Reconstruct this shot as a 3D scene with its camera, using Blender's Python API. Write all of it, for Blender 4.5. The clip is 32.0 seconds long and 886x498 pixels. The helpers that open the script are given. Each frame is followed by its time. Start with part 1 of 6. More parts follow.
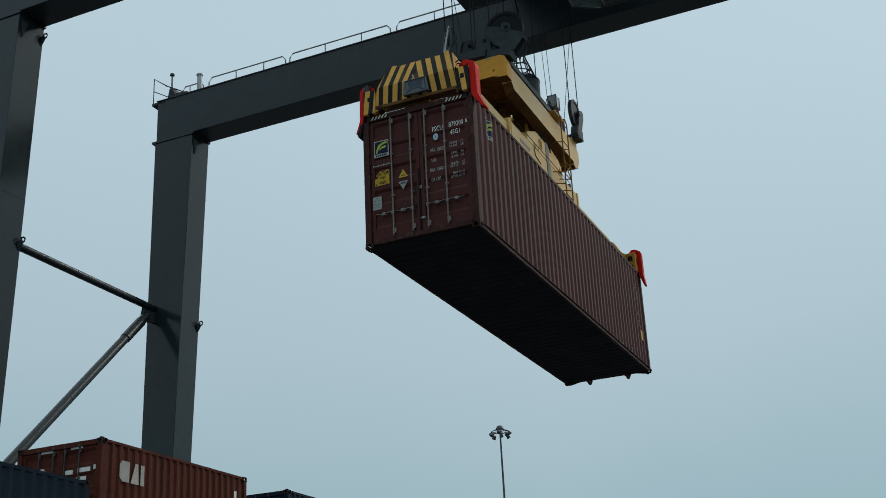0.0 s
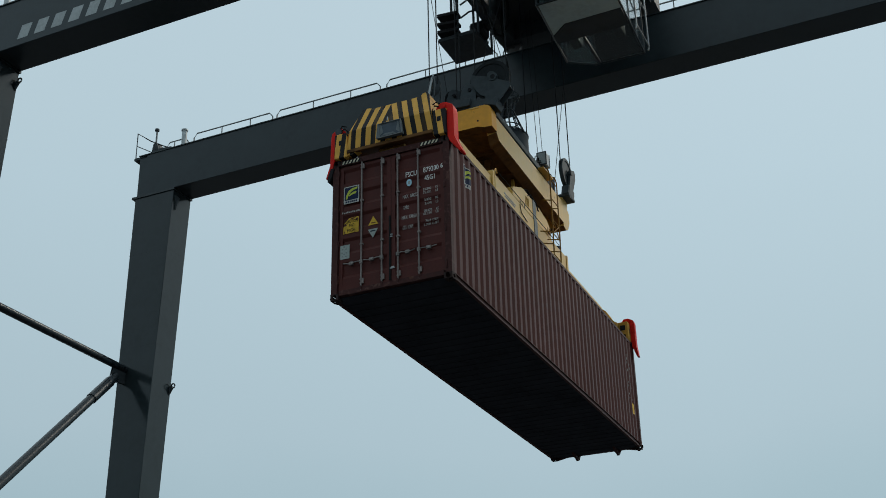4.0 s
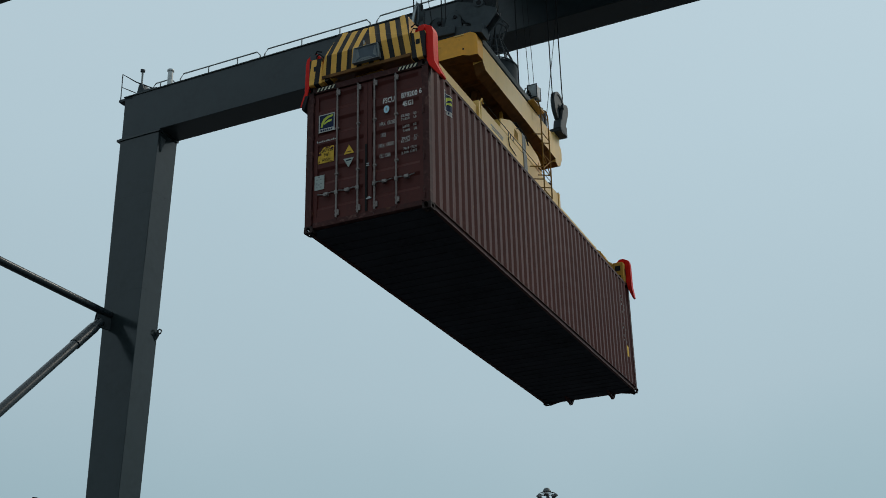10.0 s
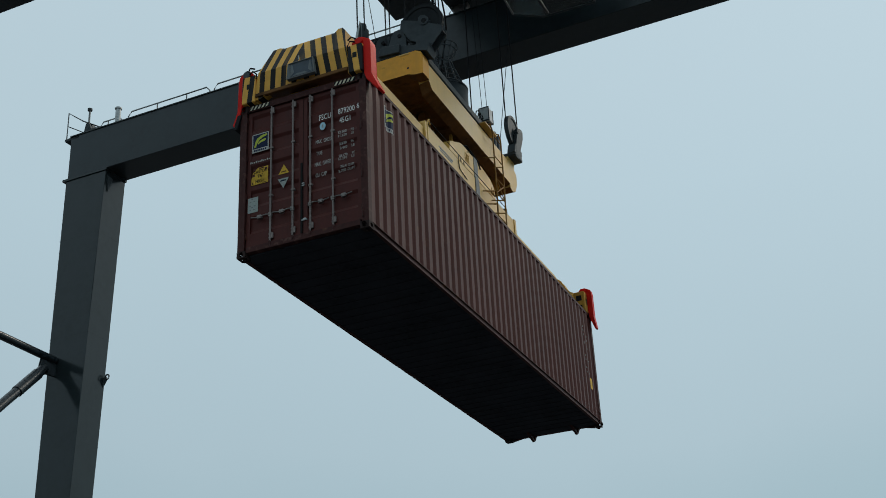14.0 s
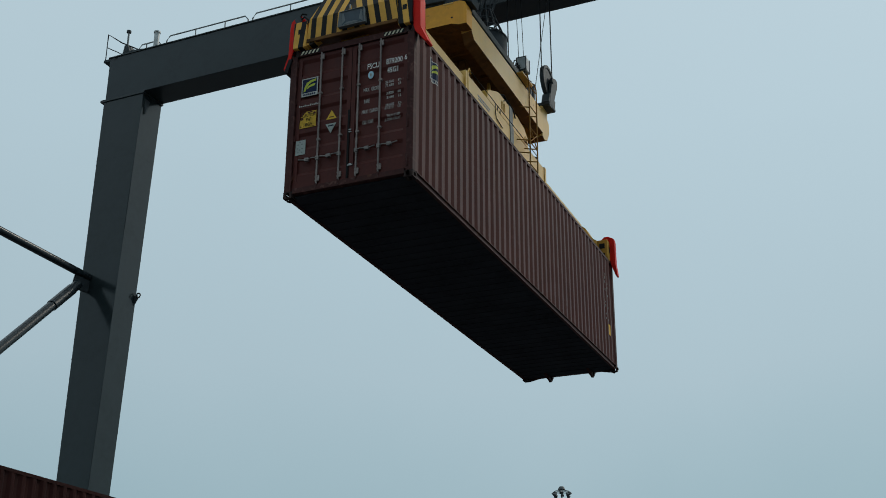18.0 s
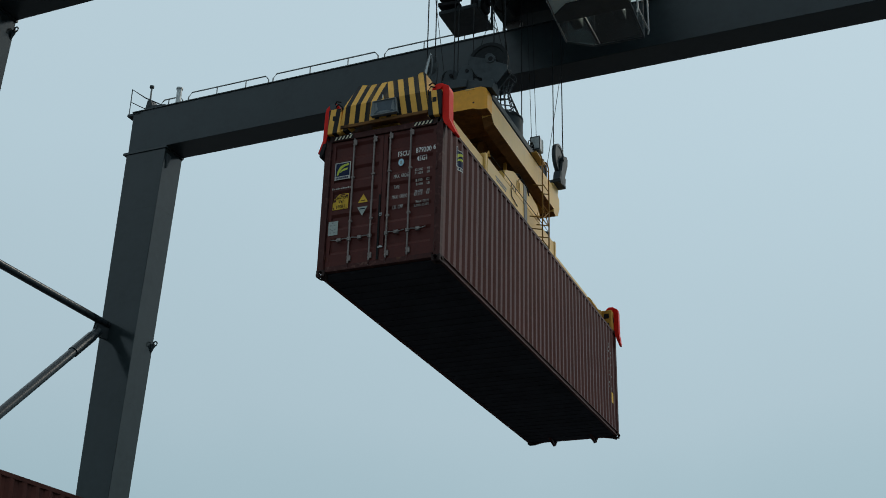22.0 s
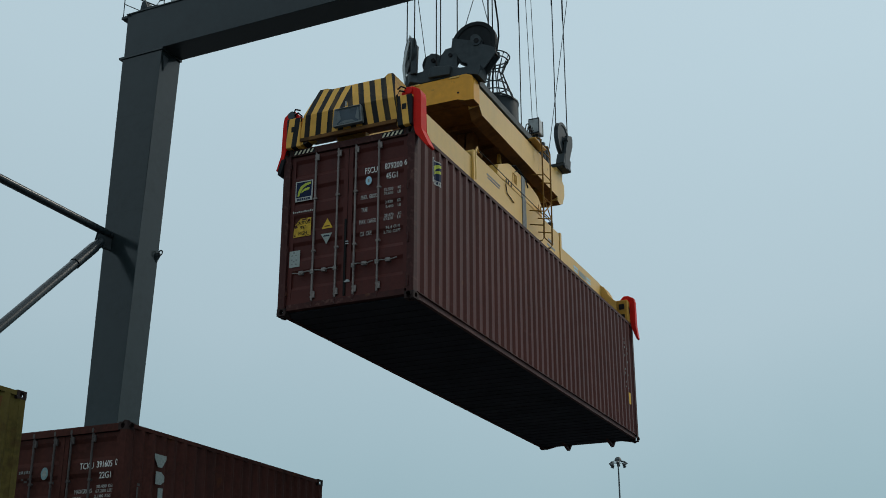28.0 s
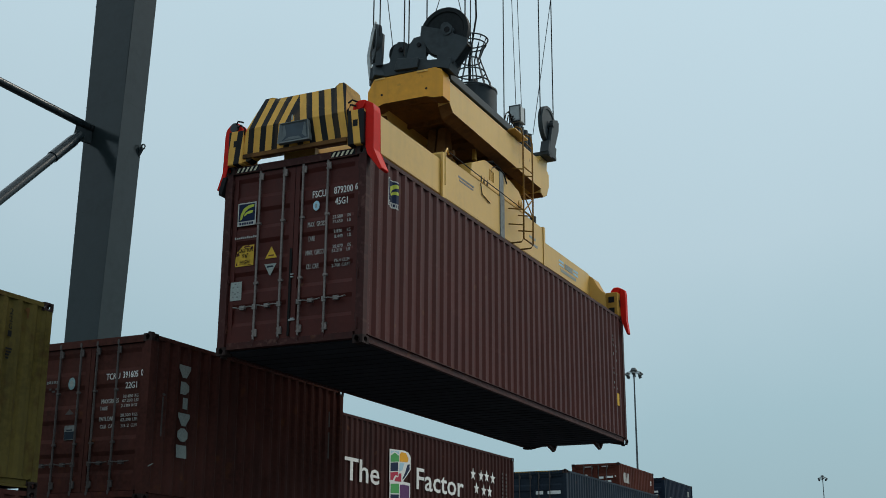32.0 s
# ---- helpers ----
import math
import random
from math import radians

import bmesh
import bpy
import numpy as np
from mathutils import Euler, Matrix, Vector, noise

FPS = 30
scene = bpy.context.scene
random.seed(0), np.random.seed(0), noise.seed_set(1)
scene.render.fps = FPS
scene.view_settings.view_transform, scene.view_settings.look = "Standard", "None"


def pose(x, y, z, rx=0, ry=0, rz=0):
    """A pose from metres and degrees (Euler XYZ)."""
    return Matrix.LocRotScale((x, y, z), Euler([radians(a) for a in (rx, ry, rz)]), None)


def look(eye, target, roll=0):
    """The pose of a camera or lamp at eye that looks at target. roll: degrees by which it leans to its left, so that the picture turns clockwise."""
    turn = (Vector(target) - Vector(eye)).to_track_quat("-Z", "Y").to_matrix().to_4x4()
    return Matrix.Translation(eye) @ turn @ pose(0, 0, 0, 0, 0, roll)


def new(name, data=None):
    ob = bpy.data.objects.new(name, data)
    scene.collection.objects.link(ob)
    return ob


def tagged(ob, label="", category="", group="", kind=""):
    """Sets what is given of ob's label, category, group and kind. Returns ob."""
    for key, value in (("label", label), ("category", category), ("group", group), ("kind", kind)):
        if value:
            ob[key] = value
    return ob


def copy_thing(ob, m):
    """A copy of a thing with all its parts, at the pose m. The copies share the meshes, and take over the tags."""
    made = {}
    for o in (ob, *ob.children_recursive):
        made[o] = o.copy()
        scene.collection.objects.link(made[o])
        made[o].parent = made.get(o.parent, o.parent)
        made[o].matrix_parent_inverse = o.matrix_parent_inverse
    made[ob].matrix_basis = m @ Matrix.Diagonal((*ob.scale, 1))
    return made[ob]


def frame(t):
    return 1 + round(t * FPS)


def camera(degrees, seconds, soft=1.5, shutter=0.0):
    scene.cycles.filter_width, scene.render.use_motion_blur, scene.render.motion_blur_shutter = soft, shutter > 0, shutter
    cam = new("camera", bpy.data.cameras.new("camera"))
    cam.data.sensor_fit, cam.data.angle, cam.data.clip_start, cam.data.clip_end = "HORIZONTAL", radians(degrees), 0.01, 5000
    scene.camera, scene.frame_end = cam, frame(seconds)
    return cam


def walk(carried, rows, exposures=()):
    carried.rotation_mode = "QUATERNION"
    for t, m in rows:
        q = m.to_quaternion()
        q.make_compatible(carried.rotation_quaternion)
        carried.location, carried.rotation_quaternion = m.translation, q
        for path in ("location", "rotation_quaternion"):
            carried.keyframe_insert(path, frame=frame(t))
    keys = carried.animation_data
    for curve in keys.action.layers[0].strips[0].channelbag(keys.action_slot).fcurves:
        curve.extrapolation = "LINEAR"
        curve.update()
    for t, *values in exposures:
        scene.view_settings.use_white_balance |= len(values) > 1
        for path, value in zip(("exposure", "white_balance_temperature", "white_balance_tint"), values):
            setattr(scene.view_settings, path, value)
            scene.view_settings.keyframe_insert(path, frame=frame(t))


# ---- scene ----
# Camera at 1.22 m over the yard, backing away along the lane beside a travelling gantry crane.
# Rows: seconds, camera y, yaw, pitch, roll, load x, load y, load z, crane y.
EYE = 1.22
ROWS = [
    (0, 36.236, 23.93, 21.19, 2.82, -7.680, 56.484, 10.045, 36.236),
    (0.5, 35.858, 24.20, 21.15, 2.89, -7.687, 55.898, 10.054, 35.652),
    (1, 35.612, 24.37, 21.55, 2.55, -7.680, 55.304, 10.055, 35.070),
    (1.5, 35.317, 24.01, 22.50, 2.09, -7.670, 54.650, 10.043, 34.466),
    (2, 34.953, 23.48, 23.08, 1.62, -7.656, 53.922, 10.014, 33.761),
    (2.5, 34.517, 23.53, 24.06, 1.49, -7.636, 53.296, 10.005, 33.183),
    (4.5, 32.473, 23.86, 25.12, 1.18, -7.605, 50.594, 9.962, 30.461),
    (5, 31.898, 23.83, 24.73, 1.13, -7.580, 49.826, 9.939, 29.708),
    (5.5, 31.301, 23.55, 24.25, 1.32, -7.569, 49.054, 9.937, 28.963),
    (6, 30.702, 23.38, 24.21, 1.63, -7.571, 48.222, 9.936, 28.171),
    (6.5, 30.103, 23.76, 24.16, 1.45, -7.571, 47.499, 9.937, 27.461),
    (7, 29.498, 24.15, 24.03, 0.93, -7.573, 46.836, 9.945, 26.813),
    (7.5, 28.894, 23.87, 23.36, 0.46, -7.580, 46.171, 9.952, 26.155),
    (8, 28.299, 23.81, 22.79, 0.46, -7.589, 45.583, 9.952, 25.556),
    (8.5, 27.728, 23.96, 23.02, 0.63, -7.604, 45.014, 9.962, 24.961),
    (9, 27.143, 24.32, 23.32, 0.96, -7.620, 44.438, 9.976, 24.378),
    (9.5, 26.511, 24.21, 23.33, 1.22, -7.623, 43.702, 9.973, 23.651),
    (10, 25.843, 24.25, 23.14, 1.29, -7.617, 42.864, 9.970, 22.828),
    (10.5, 25.142, 24.19, 23.06, 1.52, -7.605, 41.864, 9.942, 21.858),
    (11, 24.414, 24.42, 22.98, 1.32, -7.596, 40.892, 9.960, 20.940),
    (11.5, 23.665, 24.83, 22.94, 1.15, -7.592, 39.886, 9.944, 19.918),
    (12, 22.905, 25.00, 24.08, 0.73, -7.596, 38.949, 9.974, 18.999),
    (12.5, 22.131, 24.51, 26.37, 2.09, -7.597, 37.978, 9.954, 18.048),
    (13, 21.337, 24.54, 27.12, 2.13, -7.593, 37.063, 9.965, 17.124),
    (13.5, 20.529, 24.31, 26.15, 2.45, -7.592, 36.145, 9.933, 16.228),
    (14, 19.708, 23.78, 25.51, 2.85, -7.593, 35.282, 9.939, 15.350),
    (14.5, 18.878, 24.10, 24.52, 2.74, -7.597, 34.514, 9.950, 14.604),
    (16.5, 15.552, 24.53, 24.47, 3.18, -7.603, 31.518, 9.943, 11.579),
    (17, 14.721, 24.31, 23.53, 2.22, -7.606, 30.989, 9.956, 11.035),
    (17.5, 13.875, 23.73, 22.23, 1.54, -7.604, 30.303, 9.931, 10.302),
    (18, 12.984, 23.07, 22.04, -0.13, -7.601, 29.641, 9.943, 9.627),
    (18.5, 11.966, 22.85, 21.92, -0.90, -7.604, 28.890, 9.967, 8.866),
    (19, 10.940, 22.44, 21.11, -1.90, -7.606, 28.131, 9.964, 8.082),
    (19.5, 10.021, 21.63, 21.59, -2.11, -7.602, 27.399, 9.961, 7.360),
    (20, 8.979, 21.33, 23.96, -2.01, -7.602, 26.533, 9.942, 6.473),
    (20.5, 7.862, 21.50, 24.41, -1.73, -7.611, 25.745, 9.912, 5.686),
    (21, 6.768, 21.93, 23.89, -1.06, -7.622, 24.830, 9.889, 4.755),
    (21.5, 5.699, 21.86, 23.65, -1.04, -7.625, 23.903, 9.853, 3.826),
    (22, 4.725, 21.98, 23.85, -1.33, -7.623, 23.058, 9.803, 2.954),
    (22.5, 3.917, 22.03, 24.13, -1.87, -7.622, 22.300, 9.716, 2.210),
    (23, 3.198, 22.30, 23.46, -1.27, -7.628, 21.525, 9.591, 1.465),
    (23.5, 2.539, 22.41, 23.08, -1.21, -7.640, 20.746, 9.448, 0.661),
    (24, 1.925, 22.22, 23.13, -0.98, -7.653, 19.989, 9.276, -0.083),
    (24.5, 1.367, 22.20, 23.47, -0.99, -7.676, 19.290, 9.093, -0.748),
    (25, 0.865, 22.38, 23.74, -1.01, -7.698, 18.538, 8.840, -1.493),
    (25.5, 0.587, 22.74, 22.89, -1.11, -7.710, 17.984, 8.542, -1.982),
    (26, 0.342, 22.80, 21.19, -0.72, -7.715, 17.478, 8.211, -2.424),
    (26.5, 0.213, 23.13, 21.27, -0.60, -7.736, 17.089, 7.909, -2.775),
    (28.5, 0.106, 24.70, 19.49, 0.33, -7.774, 16.136, 6.658, -3.646),
    (29, 0.085, 24.92, 19.10, 0.52, -7.803, 16.035, 6.330, -3.851),
    (29.5, 0.054, 25.05, 18.70, 0.62, -7.822, 15.919, 6.013, -4.011),
    (30, 0.031, 25.07, 18.40, 0.37, -7.848, 15.707, 5.734, -4.216),
    (30.5, 0.015, 24.82, 16.84, -0.00, -7.892, 15.457, 5.463, -4.460),
    (31, 0.019, 24.88, 16.17, -0.16, -7.948, 15.226, 5.186, -4.663),
    (31.5, 0.023, 24.95, 15.87, -0.24, -8.001, 14.961, 4.924, -4.891),
    (32, -0.000, 25.12, 15.92, -0.19, -8.050, 14.652, 4.653, -5.146),
]
cam = camera(39.40, 32.0, soft=0.9)
walk(cam, [(t, pose(0, cy, EYE, 90 + pitch, roll, yaw)) for t, cy, yaw, pitch, roll, *_ in ROWS],
     exposures=((0, -0.05), (5, -0.04), (9, -0.09), (14, -0.06), (17, -0.07), (19, -0.1), (22, -0.04), (26, -0.02), (28.5, -0.04), (30, -0.06), (31, -0.05), (32, 0.12)))

# ---- light: an even overcast sky and a very soft, weak sun ----
SUN_EL, SUN_ROT = 42.0, 36.0
world = bpy.data.worlds.new("world")
scene.world = world
world.use_nodes = True
wn, wl = world.node_tree.nodes, world.node_tree.links
wn.clear()
w_out = wn.new("ShaderNodeOutputWorld")
w_bg = wn.new("ShaderNodeBackground")
w_sky = wn.new("ShaderNodeTexSky")
w_sky.sky_type = "NISHITA"
w_sky.sun_disc = False
w_sky.sun_elevation, w_sky.sun_rotation = radians(SUN_EL), radians(SUN_ROT)
w_sky.air_density, w_sky.dust_density, w_sky.ozone_density = 1.0, 3.0, 1.0
w_scale = wn.new("ShaderNodeVectorMath")
w_scale.operation = "SCALE"
w_scale.inputs["Scale"].default_value = 0.08
wl.new(w_sky.outputs["Color"], w_scale.inputs[0])
w_tc = wn.new("ShaderNodeTexCoord")
w_sep = wn.new("ShaderNodeSeparateXYZ")
wl.new(w_tc.outputs["Generated"], w_sep.inputs[0])
w_noise = wn.new("ShaderNodeTexNoise")
w_noise.inputs["Scale"].default_value = 2.6
w_noise.inputs["Detail"].default_value = 5.0
wl.new(w_tc.outputs["Generated"], w_noise.inputs["Vector"])
w_add = wn.new("ShaderNodeMath")
w_add.operation = "MULTIPLY_ADD"
wl.new(w_noise.outputs["Fac"], w_add.inputs[0])
w_add.inputs[1].default_value = 0.12
wl.new(w_sep.outputs["Z"], w_add.inputs[2])
w_ramp = wn.new("ShaderNodeValToRGB")
wl.new(w_add.outputs[0], w_ramp.inputs["Fac"])
cr = w_ramp.color_ramp
cr.elements[0].position, cr.elements[0].color = 0.0, (0.228, 0.352, 0.400, 1)
cr.elements[1].position, cr.elements[1].color = 1.0, (0.76, 0.905, 0.972, 1)
for pos, col in ((0.2, (0.312, 0.462, 0.520)), (0.34, (0.425, 0.560, 0.624)), (0.52, (0.490, 0.635, 0.706)), (0.7, (0.530, 0.670, 0.742))):
    e = cr.elements.new(pos)
    e.color = (*col, 1)
w_mix = wn.new("ShaderNodeMix")
w_mix.data_type = "RGBA"
w_mix.inputs["Factor"].default_value = 0.93
wl.new(w_scale.outputs[0], w_mix.inputs["A"])
wl.new(w_ramp.outputs["Color"], w_mix.inputs["B"])
wl.new(w_mix.outputs["Result"], w_bg.inputs["Color"])
w_dot = wn.new("ShaderNodeVectorMath")
w_dot.operation = "DOT_PRODUCT"
w_dot.inputs[1].default_value = (math.sin(radians(SUN_ROT)), math.cos(radians(SUN_ROT)), 0)
wl.new(w_tc.outputs["Generated"], w_dot.inputs[0])
w_glow = wn.new("ShaderNodeMath")
w_glow.operation = "MULTIPLY_ADD"
w_glow.inputs[1].default_value, w_glow.inputs[2].default_value = 0.07, 1.0
wl.new(w_dot.outputs["Value"], w_glow.inputs[0])
wl.new(w_glow.outputs[0], w_bg.inputs["Strength"])
wl.new(w_bg.outputs[0], w_out.inputs[0])

sun = new("sun", bpy.data.lights.new("sun", "SUN"))
sun.data.energy, sun.data.angle, sun.data.color = 1.5, radians(20), (1.0, 0.92, 0.79)
sun.matrix_world = look((math.sin(radians(SUN_ROT)) * 50, math.cos(radians(SUN_ROT)) * 50, math.tan(radians(SUN_EL)) * 50), (0, 0, 0))


# ---- materials ----
def shader(name, base, rough=0.5, metal=0.0, vary=0.18, grain=14.0, streak=0.0, rust=0.0, bump=0.05, rust_col=(0.12, 0.045, 0.02), stripes=None, gloss=0.08, scuff=0.0):
    """Painted or bare surface: two scales of mottling, run-down streaks, rust spots and fine relief."""
    m = bpy.data.materials.new(name)
    m.use_nodes = True
    n, l = m.node_tree.nodes, m.node_tree.links
    b = n["Principled BSDF"]
    b.inputs["Roughness"].default_value, b.inputs["Metallic"].default_value = rough, metal
    b.inputs["Specular IOR Level"].default_value = gloss
    tc = n.new("ShaderNodeTexCoord")
    info = n.new("ShaderNodeObjectInfo")

    def noise_tex(scale, detail, stretch=(1, 1, 1)):
        mp = n.new("ShaderNodeMapping")
        mp.inputs["Scale"].default_value = stretch
        l.new(tc.outputs["Object"], mp.inputs["Vector"])
        t = n.new("ShaderNodeTexNoise")
        t.inputs["Scale"].default_value, t.inputs["Detail"].default_value = scale, detail
        l.new(mp.outputs["Vector"], t.inputs["Vector"])
        return t.outputs["Fac"]

    def ramp(src, lo, hi):
        r = n.new("ShaderNodeMapRange")
        r.inputs["From Min"].default_value, r.inputs["From Max"].default_value = lo, hi
        l.new(src, r.inputs["Value"])
        return r.outputs["Result"]

    def mix(fac, a, c):
        x = n.new("ShaderNodeMix")
        x.data_type = "RGBA"
        if isinstance(fac, float):
            x.inputs["Factor"].default_value = fac
        else:
            l.new(fac, x.inputs["Factor"])
        for key, v in (("A", a), ("B", c)):
            if isinstance(v, tuple):
                x.inputs[key].default_value = (*v, 1)
            else:
                l.new(v, x.inputs[key])
        return x.outputs["Result"]

    big, fine = noise_tex(1.1, 4), noise_tex(grain, 6)
    dark = tuple(c * (1 - 1.6 * vary) for c in base)
    light = tuple(min(1, c * (1 + 0.7 * vary) + 0.01 * vary) for c in base)
    col = mix(ramp(big, 0.3, 0.7), dark, light)
    col = mix(ramp(fine, 0.35, 0.75), col, tuple(c * (1 + vary) for c in base))
    if stripes:
        xc, steep, flat, bend, top, period, second = stripes
        sp = n.new("ShaderNodeSeparateXYZ")
        l.new(tc.outputs["Object"], sp.inputs[0])

        def op(kind, a, c=None):
            x = n.new("ShaderNodeMath")
            x.operation = kind
            for i, v in enumerate((a, c)):
                if v is None:
                    continue
                if isinstance(v, float):
                    x.inputs[i].default_value = v
                else:
                    l.new(v, x.inputs[i])
            return x.outputs[0]

        upper = op("MULTIPLY", op("SUBTRACT", op("MAXIMUM", sp.outputs["Z"], float(bend)), float(top)), float(steep))
        lower = op("MULTIPLY", op("SUBTRACT", op("MINIMUM", sp.outputs["Z"], float(bend)), float(bend)), float(flat))
        u = op("ADD", op("ABSOLUTE", op("SUBTRACT", sp.outputs["X"], float(xc))), op("ADD", upper, lower))
        u = op("FRACT", op("DIVIDE", u, float(period)))
        col = mix(op("GREATER_THAN", u, 0.53), col, second)
    if streak:
        s = ramp(noise_tex(5.0, 4, (1, 1, 0.06)), 0.52, 0.78)
        sm = n.new("ShaderNodeMath")
        sm.operation = "MULTIPLY"
        sm.inputs[1].default_value = streak
        l.new(s, sm.inputs[0])
        col = mix(sm.outputs[0], col, tuple(c * 0.45 + 0.012 for c in base))
    if rust:
        s = ramp(noise_tex(3.3, 8), 0.72 - 0.12 * rust, 0.78)
        col = mix(s, col, rust_col)
    if scuff:
        s = ramp(noise_tex(11.0, 8, (1, 0.07, 1)), 0.6 - 0.12 * scuff, 0.74 - 0.1 * scuff)
        s2 = ramp(noise_tex(1.7, 3, (1, 0.4, 1)), 0.42, 0.6)
        sm2 = n.new("ShaderNodeMath")
        sm2.operation = "MULTIPLY"
        l.new(s, sm2.inputs[0])
        l.new(s2, sm2.inputs[1])
        sm3 = n.new("ShaderNodeMath")
        sm3.operation = "MULTIPLY"
        sm3.inputs[1].default_value = scuff
        l.new(sm2.outputs[0], sm3.inputs[0])
        col = mix(sm3.outputs[0], col, (min(1, base[0] * 1.8 + 0.05), min(1, base[1] * 1.8 + 0.036), min(1, base[2] * 1.8 + 0.028)))
    hs = n.new("ShaderNodeHueSaturation")
    vr = n.new("ShaderNodeMapRange")
    vr.inputs["To Min"].default_value, vr.inputs["To Max"].default_value = 0.94, 1.06
    l.new(info.outputs["Random"], vr.inputs["Value"])
    l.new(vr.outputs["Result"], hs.inputs["Value"])
    l.new(col, hs.inputs["Color"])
    l.new(hs.outputs["Color"], b.inputs["Base Color"])
    rr = n.new("ShaderNodeMapRange")
    rr.inputs["To Min"].default_value, rr.inputs["To Max"].default_value = rough * 0.82, min(1, rough * 1.28)
    l.new(fine, rr.inputs["Value"])
    l.new(rr.outputs["Result"], b.inputs["Roughness"])
    if bump:
        bp = n.new("ShaderNodeBump")
        bp.inputs["Strength"].default_value, bp.inputs["Distance"].default_value = bump, 0.01
        l.new(fine, bp.inputs["Height"])
        l.new(bp.outputs["Normal"], b.inputs["Normal"])
    return m


def glass(name, tint):
    m = bpy.data.materials.new(name)
    m.use_nodes = True
    b = m.node_tree.nodes["Principled BSDF"]
    b.inputs["Base Color"].default_value = (*tint, 1)
    b.inputs["Roughness"].default_value, b.inputs["IOR"].default_value = 0.03, 1.45
    b.inputs["Transmission Weight"].default_value = 1.0
    return m


